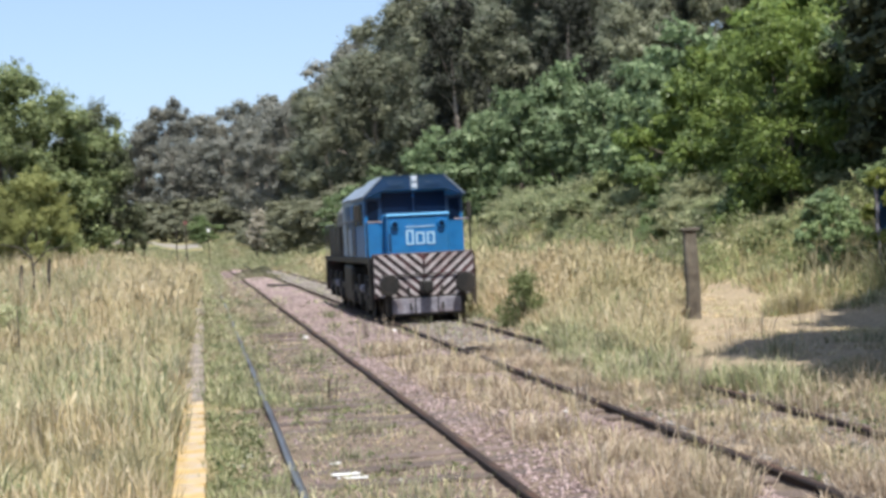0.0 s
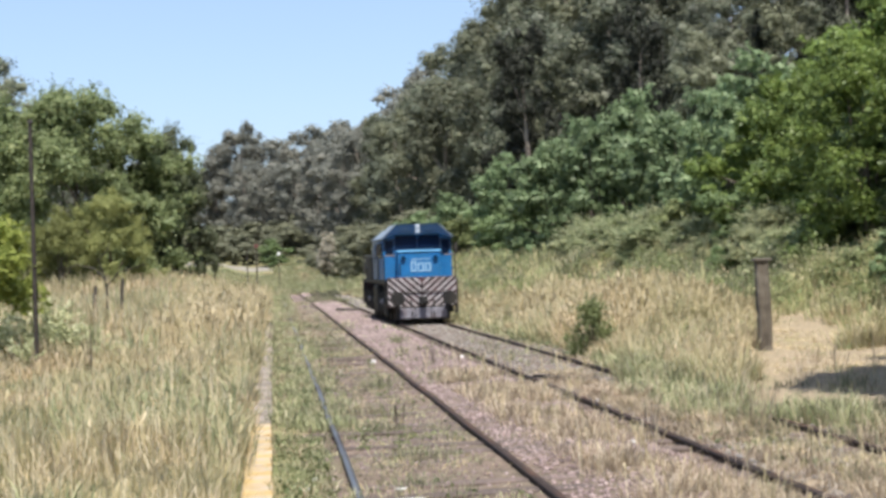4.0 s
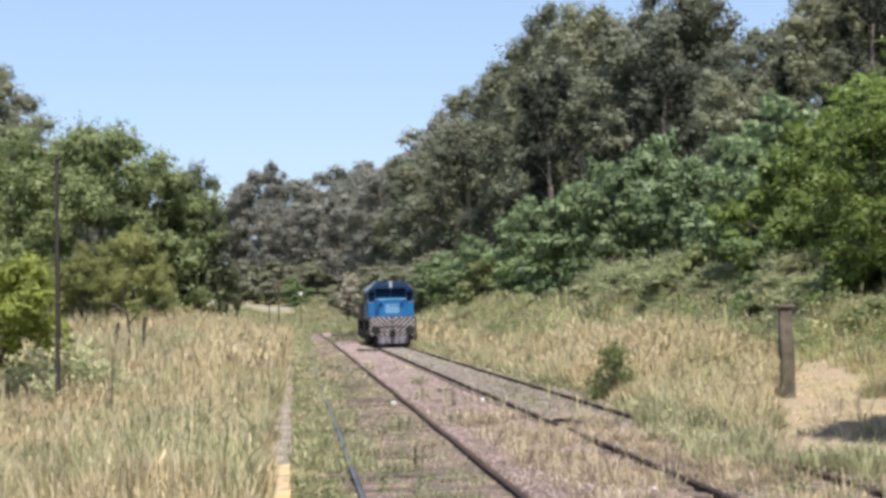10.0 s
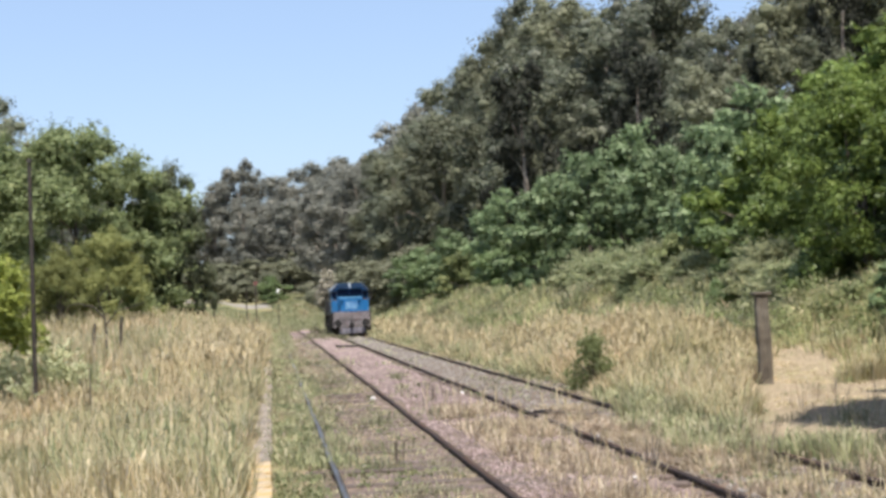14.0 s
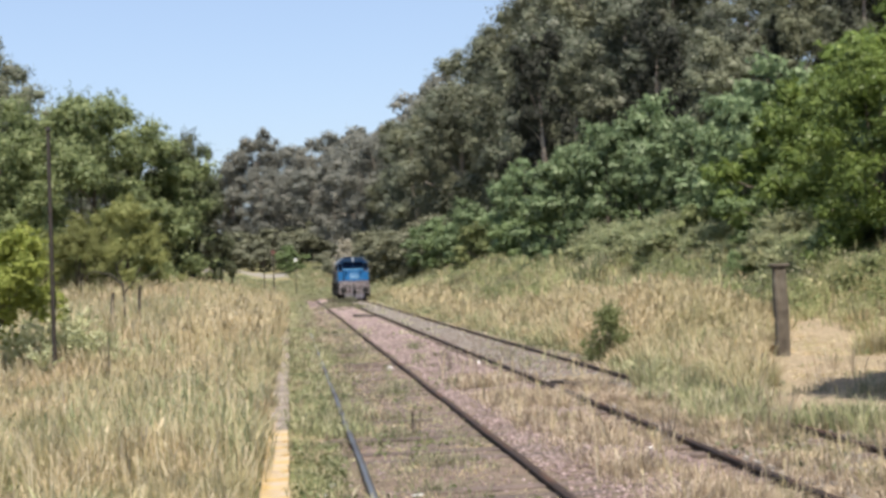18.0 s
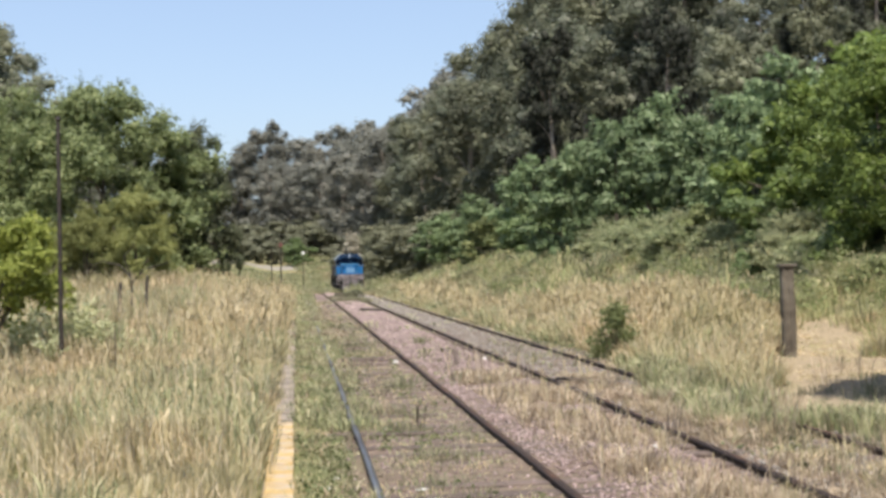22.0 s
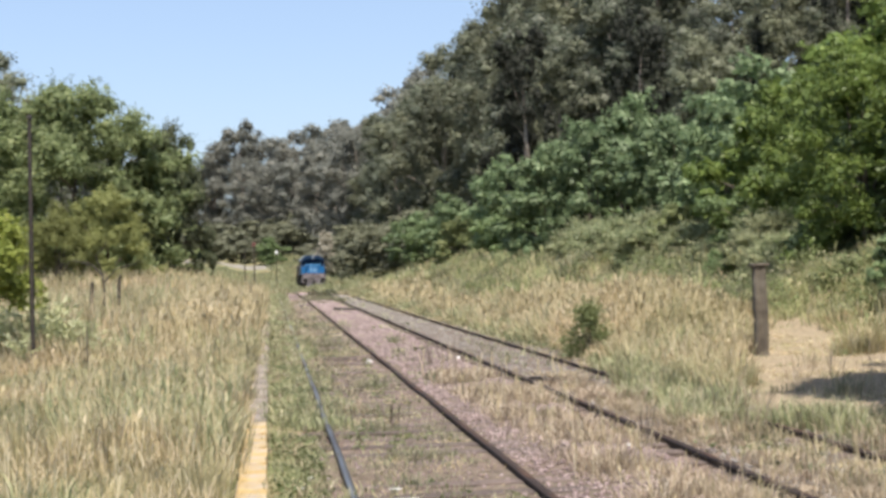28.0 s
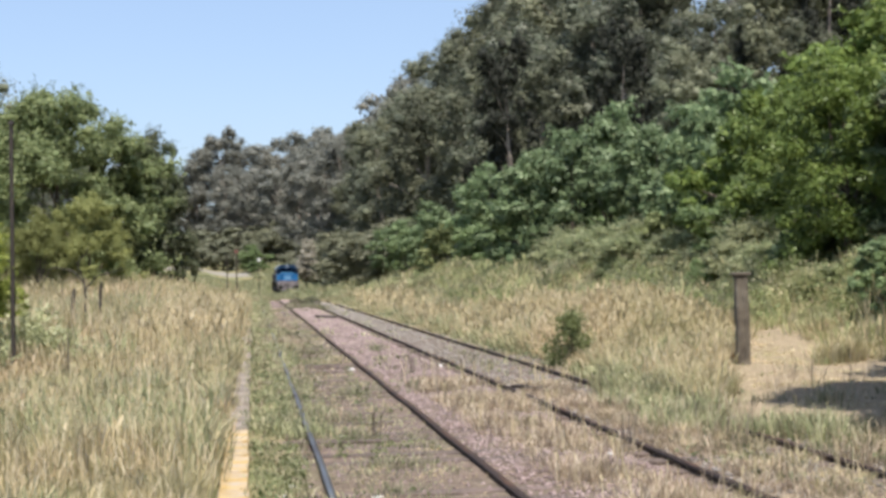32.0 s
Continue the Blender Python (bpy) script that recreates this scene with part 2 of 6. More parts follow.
BANKGREEN = foliage("fresh_bank_leaves", ((0.0, (0.123, 0.177, 0.072)), (0.6, (0.193, 0.259, 0.111)), (1.0, (0.271, 0.336, 0.164))), (0.177, 0.226, 0.098), 0.3, 0.45, 0.5)
# gum leaves darkened to paint the shaded gaps in the wood
SHADEGUM = foliage("shade_darkened_gum_leaves", ((0.0, (0.017, 0.020, 0.013)), (0.55, (0.026, 0.029, 0.019)), (1.0, (0.043, 0.044, 0.030))), (0.030, 0.030, 0.020), 0.12, 0.2, 0.7, 0.2)
# leaf colour with shade put in, for trees that look dark
SHADELEAF = foliage("shade_darkened_leaves", ((0.0, (0.034, 0.046, 0.023)), (0.6, (0.069, 0.081, 0.039)), (1.0, (0.115, 0.121, 0.063))), (0.069, 0.069, 0.040), 0.3, 0.2, 0.6)
PALELEAF = foliage("pale_dry_flowers", ((0.0, (0.24, 0.22, 0.17)), (0.6, (0.36, 0.33, 0.27)), (1.0, (0.48, 0.44, 0.38))), (0.30, 0.28, 0.20), 0.4, 0.2, 0.8)
STRAW = foliage("dry_straw_grass", ((0.0, (0.285, 0.238, 0.124)), (0.35, (0.500, 0.394, 0.236)), (0.75, (0.640, 0.522, 0.352)), (1.0, (0.730, 0.620, 0.464))), (0.320, 0.335, 0.170), 0.5, 0.45, 0.7, 0.0, 0.24)
MIXGRASS = foliage("half_green_grass", ((0.0, (0.176, 0.214, 0.103)), (0.4, (0.328, 0.339, 0.181)), (0.75, (0.529, 0.479, 0.299)), (1.0, (0.676, 0.616, 0.441))), (0.304, 0.328, 0.170), 0.45, 0.45, 0.7, 0.0, 0.28)
GREENGRASS = foliage("green_weeds", ((0.0, (0.128, 0.146, 0.081)), (0.5, (0.226, 0.236, 0.136)), (1.0, (0.405, 0.365, 0.244))), (0.330, 0.288, 0.187), 0.6, 0.42, 0.6, 0.0, 0.22)
PLUME = foliage("pale_seed_heads", ((0.0, (0.432, 0.356, 0.205)), (0.5, (0.583, 0.486, 0.313)), (1.0, (0.713, 0.626, 0.443))), (0.497, 0.443, 0.259), 0.5, 0.4, 0.8, 0.0, 0.15)
LOWLEAF = foliage("low_leafy_weeds", ((0.0, (0.085, 0.125, 0.052)), (0.6, (0.150, 0.185, 0.082)), (1.0, (0.26, 0.26, 0.13))), (0.20, 0.19, 0.10), 1.2, 0.35, 0.6, 0.0, 0.2)
REDWEED = foliage("russet_weeds", ((0.0, (0.232, 0.283, 0.123)), (0.45, (0.393, 0.398, 0.200)), (0.8, (0.567, 0.449, 0.288)), (1.0, (0.713, 0.602, 0.417))), (0.345, 0.371, 0.172), 0.3, 0.45, 0.7, 0.0, 0.28)
DRYWEED = foliage("brown_dry_weeds", ((0.0, (0.252, 0.185, 0.126)), (0.4, (0.419, 0.326, 0.233)), (0.8, (0.566, 0.457, 0.346)), (1.0, (0.671, 0.587, 0.478))), (0.378, 0.315, 0.215), 0.7, 0.42, 0.7, 0.0, 0.25)
STRIPE = surface("dirty_white_stripe", (0.391, 0.360, 0.361), (0.297, 0.268, 0.269), 9, 0.6, 0, 0.1, 0.003, (0.235, 0.184, 0.182), 1.6)
MARKPAINT = surface("pale_mark_paint", (0.30, 0.46, 0.60), (0.24, 0.40, 0.54), 9, 0.5, 0, 0.05, 0.003)
SLOPELEAF = foliage("olive_slope_leaves", ((0.0, (0.179, 0.220, 0.106)), (0.5, (0.305, 0.338, 0.179)), (1.0, (0.451, 0.450, 0.276))), (0.324, 0.318, 0.190), 0.35, 0.5, 0.6, 0.0, 0.2)
SILVER = foliage("silvery_weed_leaves", ((0.0, (0.299, 0.322, 0.161)), (0.5, (0.506, 0.517, 0.299)), (1.0, (0.782, 0.770, 0.529))), (0.437, 0.448, 0.241), 0.6, 0.4, 0.7, 0.0)


# ---- building helpers ----
def mesh_np(name, verts, quads=None, tris=None, mat=None, smooth=False):
    """A mesh from arrays of corners and of four- and three-sided faces."""
    me = bpy.data.meshes.new(name)
    verts = np.asarray(verts, np.float32)
    q = np.zeros((0, 4), np.int32) if quads is None else np.asarray(quads, np.int32)
    t = np.zeros((0, 3), np.int32) if tris is None else np.asarray(tris, np.int32)
    me.vertices.add(len(verts))
    me.vertices.foreach_set("co", verts.ravel())
    loops = np.concatenate([q.ravel(), t.ravel()])
    sizes = np.concatenate([np.full(len(q), 4), np.full(len(t), 3)]).astype(np.int32)
    me.loops.add(len(loops))
    me.loops.foreach_set("vertex_index", loops.astype(np.int32))
    me.polygons.add(len(sizes))
    me.polygons.foreach_set("loop_start", np.concatenate([[0], np.cumsum(sizes)[:-1]]).astype(np.int32))
    if smooth:
        me.polygons.foreach_set("use_smooth", np.ones(len(sizes), bool))
    me.update(calc_edges=True)
    if mat:
        me.materials.append(mat)
    return me


def part(name, bm, material, parent, label=""):
    me = bpy.data.meshes.new(name)
    bmesh.ops.recalc_face_normals(bm, faces=bm.faces)
    bm.to_mesh(me)
    bm.free()
    me.materials.append(material)
    ob = new(name, me)
    ob.parent = parent
    return tagged(ob, label)


def part_np(name, me, parent, label=""):
    ob = new(name, me)
    ob.parent = parent
    return tagged(ob, label)


def thing(name, label, category, m=None, group="", kind=""):
    ob = new(name)
    ob.empty_display_size = 0.3
    if m is not None:
        ob.matrix_basis = m
    return tagged(ob, label, category, group, kind)


def box(x0, x1, y0, y1, z0, z1, bevel=0.0, bm=None):
    one = bmesh.new()
    bmesh.ops.create_cube(one, size=1, matrix=Matrix.Translation(((x0 + x1) / 2, (y0 + y1) / 2, (z0 + z1) / 2)) @ Matrix.Diagonal((x1 - x0, y1 - y0, z1 - z0, 1)))
    if bevel:
        bmesh.ops.bevel(one, geom=one.edges[:], offset=bevel, segments=2, affect="EDGES", profile=0.5)
    return join(bm, one)


def join(bm, one):
    if bm is None:
        return one
    me = bpy.data.meshes.new("join")
    one.to_mesh(me)
    one.free()
    bm.from_mesh(me)
    bpy.data.meshes.remove(me)
    return bm


def rod(p0, p1, r0, r1=None, seg=10, bm=None):
    p0, p1 = Vector(p0), Vector(p1)
    one = bmesh.new()
    d = p1 - p0
    bmesh.ops.create_cone(one, cap_ends=True, segments=seg, radius1=r0, radius2=r0 if r1 is None else r1, depth=d.length,
                          matrix=Matrix.Translation((p0 + p1) / 2) @ d.to_track_quat("Z", "Y").to_matrix().to_4x4())
    return join(bm, one)


def prism(outline, y0, y1, bm=None, bevel=0.0):
    """An outline in x, z drawn out along y."""
    one = bmesh.new()
    a = [one.verts.new((x, y0, z)) for x, z in outline]
    b = [one.verts.new((x, y1, z)) for x, z in outline]
    one.faces.new(a)
    one.faces.new(b[::-1])
    for i in range(len(a)):
        j = (i + 1) % len(a)
        one.faces.new((a[j], a[i], b[i], b[j]))
    if bevel:
        bmesh.ops.bevel(one, geom=one.edges[:], offset=bevel, segments=2, affect="EDGES", profile=0.5)
    return join(bm, one)


def smooth_step(a, b, x):
    t = np.clip((x - a) / (b - a), 0, 1)
    return t * t * (3 - 2 * t)


_rw = np.random.RandomState(5)
_WAVES = [(_rw.uniform(0, 2 * np.pi), _rw.uniform(0, 2 * np.pi), 0.6 + 0.5 * i) for i in range(9)]


def wavy(x, y, size):
    """Smooth uneven field, about -1 to 1, with bumps of that size."""
    s = 0
    for a, ph, k in _WAVES:
        s = s + np.sin((x * np.cos(a) + y * np.sin(a)) * k * 2.2 / size + ph) / (1 + 0.35 * k)
    return s / 2.6


def bend(y):
    """How far the tracks have swung to the side at y."""
    return -np.maximum(0, np.asarray(y, float) - 100.0) ** 2 / (2 * 2000.0)


def height(x, y):
    """The ground."""
    x, y = np.asarray(x, float), np.asarray(y, float)
    bx = x - bend(y)
    plat = 0.31 * (1 - smooth_step(-0.33, -0.16, bx)) * (1 - 0.3 * smooth_step(58, 74, y))
    z = np.where(bx < -0.16, -0.07 + (plat + 0.07) * (1 - smooth_step(-0.33, -0.16, bx)), -0.07)
    z = z + 0.06 * smooth_step(0.45, 0.0, bx) * smooth_step(-0.16, -0.10, bx) - 0.02 * np.exp(-((bx - 1.51) / 0.5) ** 2)
    z = z - 0.08 * smooth_step(3.9, 4.3, bx) + 0.035 * np.exp(-((bx - 3.4) / 0.5) ** 2) - 0.06 * np.exp(-((bx - 4.42) / 0.13) ** 2) - 0.03 * np.exp(-((bx - 6.1) / 0.12) ** 2)
    z = z + 0.18 * smooth_step(7.0, 9.6, bx)
    z = z + 2.1 * smooth_step(0, 1, (x - 11.5 + 2.3 * smooth_step(40, 75, y)) / 7.0) * smooth_step(8, 34, y) + 6.0 * smooth_step(18, 46, x)
    z = z + 0.5 * smooth_step(-9, -30, x) + 1.05 * smooth_step(25, 74, y) * smooth_step(-0.8, -5.5, bx)
    z = z + 3.0 * smooth_step(190, 246, y) * smooth_step(11.0, 5.0, x) + 3.3 * smooth_step(225, 300, y) * smooth_step(-4.0, 0.0, bx)
    z = z + 0.42 * wavy(x * 0.9 + 12, y * 0.55, 3.6) * smooth_step(7.6, 9.5, bx) * smooth_step(24, 20, x) * smooth_step(27.5, 34, y) * smooth_step(220, 150, y)
    # two grassy mounds between the second track and the slope
    z = z + 0.88 * np.exp(-((x - 9.1) / 1.5) ** 2 - ((y - 32.5) / 4.2) ** 2) + 0.80 * np.exp(-((x - 9.9) / 1.3) ** 2 - ((y - 46.0) / 5.0) ** 2)
    rough = smooth_step(7.0, 11.0, np.abs(bx - 2.0))
    return z + wavy(x, y, 6.0) * 0.10 * rough + wavy(x + 40, y, 1.3) * 0.014


def ground():
    xs = np.concatenate([[-1500, -900, -500, -300, -180, -110], np.arange(-70, -12, 3.0), np.arange(-12, -1, 0.7), np.arange(-0.9, 8.0, 0.1),
                         np.arange(8.2, 24, 0.4), np.arange(24.5, 60, 2.5), [70, 100, 160, 260, 480, 900, 1500]])
    ys = np.concatenate([[-900, -400, -150, -60, -20], np.arange(-8, 60, 0.6), np.arange(60, 330, 3.0), [340, 380, 460, 600, 900, 1500, 2500]])
    gx, gy = np.meshgrid(xs, ys)
    v = np.stack([gx, gy, height(gx, gy)], -1).reshape(-1, 3)
    n, m = len(xs), len(ys)
    i = (np.arange(m - 1)[:, None] * n + np.arange(n - 1)[None]).ravel()
    me = mesh_np("ground", v, quads=np.stack([i, i + 1, i + n + 1, i + n], 1), mat=SOIL, smooth=True)
    tagged(new("ground", me), "dry straw-covered soil sloping up to a wooded bank", "ground", kind="structure")


ground()

# ---- tracks ----
# below the true 1.676 m, so that the rails fit the camera's view
GAUGE = 1.59
TRACKS = ((1.52, 0.0), (5.41, -0.08))
RAIL_END = 196.0
HEAD = ((-0.034, 0.0), (-0.036, -0.036), (-0.010, -0.046), (-0.009, -0.118), (-0.062, -0.134), (-0.062, -0.145),
        (0.062, -0.145), (0.062, -0.134), (0.009, -0.118), (0.010, -0.046), (0.036, -0.036), (0.034, 0.0))


def rail(parent, x, z, top, label):
    ys = np.concatenate([np.arange(-14, 120, 2.0), np.arange(120, RAIL_END, 3.0)])
    k = len(HEAD)
    v = np.zeros((len(ys), k, 3))
    for j, (a, b) in enumerate(HEAD):
        v[:, j] = np.stack([x + a + bend(ys) + 0.006 * np.sin(ys * 0.9 + x), ys, z + b + 0.004 * np.sin(ys * 0.55 + 2 * x)], 1)
    i = (np.arange(len(ys) - 1)[:, None] * k + np.arange(k)[None]).ravel()
    j = (np.arange(len(ys) - 1)[:, None] * k + (np.arange(k)[None] + 1) % k).ravel()
    me = mesh_np("rail", v.reshape(-1, 3), quads=np.stack([i, j, j + k, i + k], 1), mat=RUST)
    me.materials.append(top)
    idx = np.zeros(len(me.polygons), np.int32)
    idx[k - 1::k] = 1
    me.polygons.foreach_set("material_index", idx)
    return part_np("rail", me, parent, label)


def tracks():
    sl = bmesh.new()
    box(-1.32, 1.32, -0.12, 0.12, -0.13, 0.0, 0.012, sl)
    sleeper_me = bpy.data.meshes.new("sleeper")
    sl.to_mesh(sleeper_me)
    sl.free()
    sleeper_me.materials.append(SLEEPER)
    plate = bmesh.new()
    box(-0.013, 0.013, -0.30, 0.30, -0.115, -0.05, 0.004, plate)
    for k in (-0.22, -0.08, 0.08, 0.22):
        rod((-0.035, k, -0.082), (0.035, k, -0.082), 0.014, seg=6, bm=plate)
    plate_me = bpy.data.meshes.new("fishplate")
    plate.to_mesh(plate_me)
    plate.free()
    plate_me.materials.append(RUST)
    rng = random.Random(3)
    for n, (cx, z) in enumerate(TRACKS):
        tr = thing("railway_track", ("broad gauge track of rusty rails beside the platform, weeds between the sleepers",
                                     "second broad gauge track of rusty rails on grey ballast")[n], "railway track", kind="structure")
        for s in (-1, 1):
            rail(tr, cx + s * (GAUGE / 2 + 0.034), z, RAILTOP if n == 0 and s < 0 else DULLTOP, "worn rail with a shiny head" if n == 0 and s < 0 else "")
            for y in np.arange(5.5 + 2 * n + s, 100, 12.0):
                for side in (-1, 1):
                    fp = part_np("fishplate", plate_me, tr)
                    fp.matrix_basis = pose(cx + s * (GAUGE / 2 + 0.034) + side * 0.026, y, z)
        for i in range(125):
            y = 3.0 + i * 0.68 + rng.uniform(-0.05, 0.05)
            ob = part_np("sleeper", sleeper_me, tr)
            ob.matrix_basis = pose(cx + rng.uniform(-0.05, 0.05) + float(bend(y)), y, z - 0.066 + rng.uniform(-0.02, 0.008), rng.uniform(-0.6, 0.6), rng.uniform(-0.4, 0.4), rng.uniform(-1.6, 1.6))


tracks()


def stones(name, label, rng, x0, x1, y0, y1, n, size, mat, power=1.7):
    """Loose ballast: low six-cornered stones, denser near."""
    y = y0 + (y1 - y0) * rng.rand(n) ** power
    x = rng.uniform(x0, x1, n) + bend(y) + wavy(np.zeros(n), y, 4.0) * 0.18
    r = size * rng.uniform(0.5, 1.25, n) * (1 + 0.012 * y)
    # the rails lie free of loose stone
    free = np.min([np.abs(x - bend(y) - cx - s * 0.829) for cx, _ in TRACKS for s in (-1, 1)], 0) > 0.10 + r
    x, y, r = x[free], y[free], r[free]
    n = len(x)
    c = np.stack([x, y, height(x, y) + r * 0.15], 1)
    base = np.array([(1, 0, 0), (-1, 0, 0), (0, 1, 0), (0, -1, 0), (0, 0, 0.75), (0, 0, -0.5)])
    tri = np.array([(0, 2, 4), (2, 1, 4), (1, 3, 4), (3, 0, 4), (2, 0, 5), (1, 2, 5), (3, 1, 5), (0, 3, 5)])
    a = rng.uniform(0, np.pi, n)
    v = base[None] * rng.uniform(0.6, 1.3, (n, 6, 1)) + rng.uniform(-0.25, 0.25, (n, 6, 3))
    v = v * r[:, None, None]
    ca, sa = np.cos(a)[:, None], np.sin(a)[:, None]
    v = np.stack([v[..., 0] * ca - v[..., 1] * sa, v[..., 0] * sa + v[..., 1] * ca, v[..., 2]], -1) + c[:, None]
    t = (tri[None] + 6 * np.arange(n)[:, None, None]).reshape(-1, 3)
    tagged(new(name, mesh_np(name, v.reshape(-1, 3), tris=t, mat=mat)), label, "gravel", kind="stuff")


RS = np.random.RandomState(11)
stones("ballast", "pinkish broken stone ballast between the two tracks", RS, 2.5, 4.6, 6, 135, 40000, 0.024, STONE, 1.6)
stones("ballast", "greyish stone ballast under the second track", RS, 4.6, 6.9, 8, 130, 18000, 0.026, GREYSTONE, 1.5)
stones("ballast", "dirty stone ballast under the platform track", RS, 0.5, 2.5, 6, 120, 9000, 0.020, STONE, 1.8)

# ---- platform ----
def platform():
    pl = thing("platform", "low overgrown station platform with a concrete edge", "platform", kind="structure")
    part("platform_wall", box(-0.32, -0.09, -16, 66, -0.4, 0.235), CONCRETE, pl)
    rng = random.Random(8)
    meshes = []
    for k in range(4):
        bm = box(-0.07, 0.15, -0.485, 0.485, -0.06, 0.06, 0.014)
        for v in bm.verts:
            v.co += Vector((rng.uniform(-0.006, 0.006), rng.uniform(-0.004, 0.004), rng.uniform(-0.004, 0.004)))
        pair = []
        for mat in (YELLOW, CONCRETE):
            me = bpy.data.meshes.new("edge_slab")
            bm.to_mesh(me)
            me.materials.append(mat)
            pair.append(me)
        bm.free()
        meshes.append(pair)
    for i in range(78):
        y = -12.2 + i
        ob = part_np("edge_slab", meshes[rng.randrange(4)][0 if y < 14.2 else 1], pl, "edge slab in worn yellow paint" if y < 14.2 else "")
        ob.matrix_basis = pose(-0.205 + rng.uniform(-0.008, 0.008), y, 0.298 + rng.uniform(-0.01, 0.006), rng.uniform(-0.5, 0.5), rng.uniform(-0.5, 0.5), rng.uniform(-0.4, 0.4))


platform()


# ---- plants ----
def unit(v):
    return v / np.maximum(np.linalg.norm(v, axis=-1, keepdims=True), 1e-9)


def leaf_quads(rng, centres, radii, per, size, squash=0.8, droop=0.0, shell=0.5, scatter=0.4):
    """Leaf sprays round each clump centre, facing outwards and up."""
    n = len(centres) * per
    c = np.repeat(centres, per, 0)
    r = np.repeat(radii, per)
    d = unit(rng.normal(size=(n, 3)))
    lump = 1 + 0.22 * np.sin(d[:, 0] * 5 + c[:, 1] * 3) + 0.18 * np.sin(d[:, 2] * 7 + c[:, 0] * 2)
    rad = r * lump * (shell + (1.08 - shell) * rng.rand(n) ** 0.6)
    p = c + d * rad[:, None] * np.array([1, 1, squash])
    nrm = unit(d + rng.normal(size=(n, 3)) * scatter + np.array([0, 0, 0.3]))
    a = unit(np.cross(nrm, rng.normal(size=(n, 3))) + np.array([0, 0, -droop]))
    b = np.cross(nrm, a)
    s = (size * rng.uniform(0.55, 1.3, n))[:, None]
    w = s * rng.uniform(0.35, 0.7, (n, 1))
    v = np.stack([p - a * s, p + b * w - a * s * 0.1, p + a * s + nrm * s * 0.2, p - b * w - a * s * 0.1], 1)
    return v.reshape(-1, 3), np.arange(4 * n).reshape(n, 4)


def sprays(rng, centres, radii, per, length, leaf, squash=0.75):
    """Leafy twigs that stick out of each clump, outwards and up, with leaflets on both sides."""
    n, k = len(centres) * per, 7
    c, r = np.repeat(centres, per, 0), np.repeat(radii, per)
    d = unit(rng.normal(size=(n, 3)) + np.array([0, 0, 0.45]))
    base = c + d * r[:, None] * 0.75 * np.array([1, 1, squash])
    way = unit(d + np.array([0, 0, 0.45]) + rng.normal(size=(n, 3)) * 0.35)
    side = unit(np.cross(way, np.array([0, 0, 1.0]) + rng.normal(size=(n, 3)) * 0.4))
    reach = length * rng.uniform(0.5, 1.2, n)
    quads = []
    for i in range(k):
        t = 0.2 + 0.8 * i / (k - 1)
        o = base + way * (reach * t)[:, None] - np.array([0, 0, 1.0]) * (reach * 0.3 * t * t)[:, None]
        out = unit(side * (1 if i % 2 else -1) + way * (0.5 + 0.5 * t) + rng.normal(size=(n, 3)) * 0.25)
        s = (leaf * rng.uniform(0.6, 1.2, n) * (1.1 - 0.35 * t))[:, None]
        w = unit(np.cross(out, np.cross(way, side) + rng.normal(size=(n, 3)) * 0.4)) * s * 0.24
        quads.append(np.stack([o, o + out * s * 0.45 + w, o + out * s, o + out * s * 0.45 - w], 1))
    v = np.concatenate(quads).reshape(-1, 3)
    return v, np.arange(len(v)).reshape(-1, 4)


def _ball():
    bm = bmesh.new()
    bmesh.ops.create_icosphere(bm, subdivisions=2, radius=1.0)
    out = np.array([v.co[:] for v in bm.verts]), np.array([[v.index for v in f.verts] for f in bm.faces])
    bm.free()
    return out


BALL = _ball()


def cores(rng, centres, radii, squash=0.8):
    """The dense leafy inside of each clump, uneven, under the outer leaves."""
    n = len(centres)
    v = BALL[0][None] * rng.uniform(0.72, 1.1, (n, len(BALL[0]), 1)) * np.asarray(radii)[:, None, None] * np.array([1, 1, squash]) + np.asarray(centres)[:, None]
    t = BALL[1][None] + len(BALL[0]) * np.arange(n)[:, None, None]
    return v.reshape(-1, 3), t.reshape(-1, 3)


def tube(points, radii, seg=7):
    """A bent tapered limb."""
    pts = np.asarray(points, float)
    out, quads = [], []
    for i, (p, r) in enumerate(zip(pts, radii)):
        t = unit(pts[min(i + 1, len(pts) - 1)] - pts[max(i - 1, 0)])
        u = unit(np.cross(t, (0.31, 0.95, 0.05)))
        w = np.cross(t, u)
        a = np.linspace(0, 2 * np.pi, seg, endpoint=False)
        out.append(p + r * (np.cos(a)[:, None] * u + np.sin(a)[:, None] * w))
        if i:
            for k in range(seg):
                j = (k + 1) % seg
                quads.append((len(out) * seg - 2 * seg + k, len(out) * seg - 2 * seg + j, len(out) * seg - seg + j, len(out) * seg - seg + k))
    return np.concatenate(out), np.array(quads)


def join_np(parts):
    vs, qs, o = [], [], 0
    for v, q in parts:
        vs.append(v)
        qs.append(q + o)
        o += len(v)
    return np.concatenate(vs), np.concatenate(qs)


def limbs_to(rng, base, tips, r0):
    made = []
    for tip in tips:
        tip = np.asarray(tip)
        t = np.linspace(0, 1, 5)[:, None]
        sag = np.array([rng.uniform(-0.1, 0.1), rng.uniform(-0.1, 0.1), 0.12]) * np.linalg.norm(tip - base)
        pts = base + (tip - base) * t + sag * np.sin(t * np.pi)
        made.append(tube(pts, np.linspace(r0, r0 * 0.25, 5), 5))
    return join_np(made)


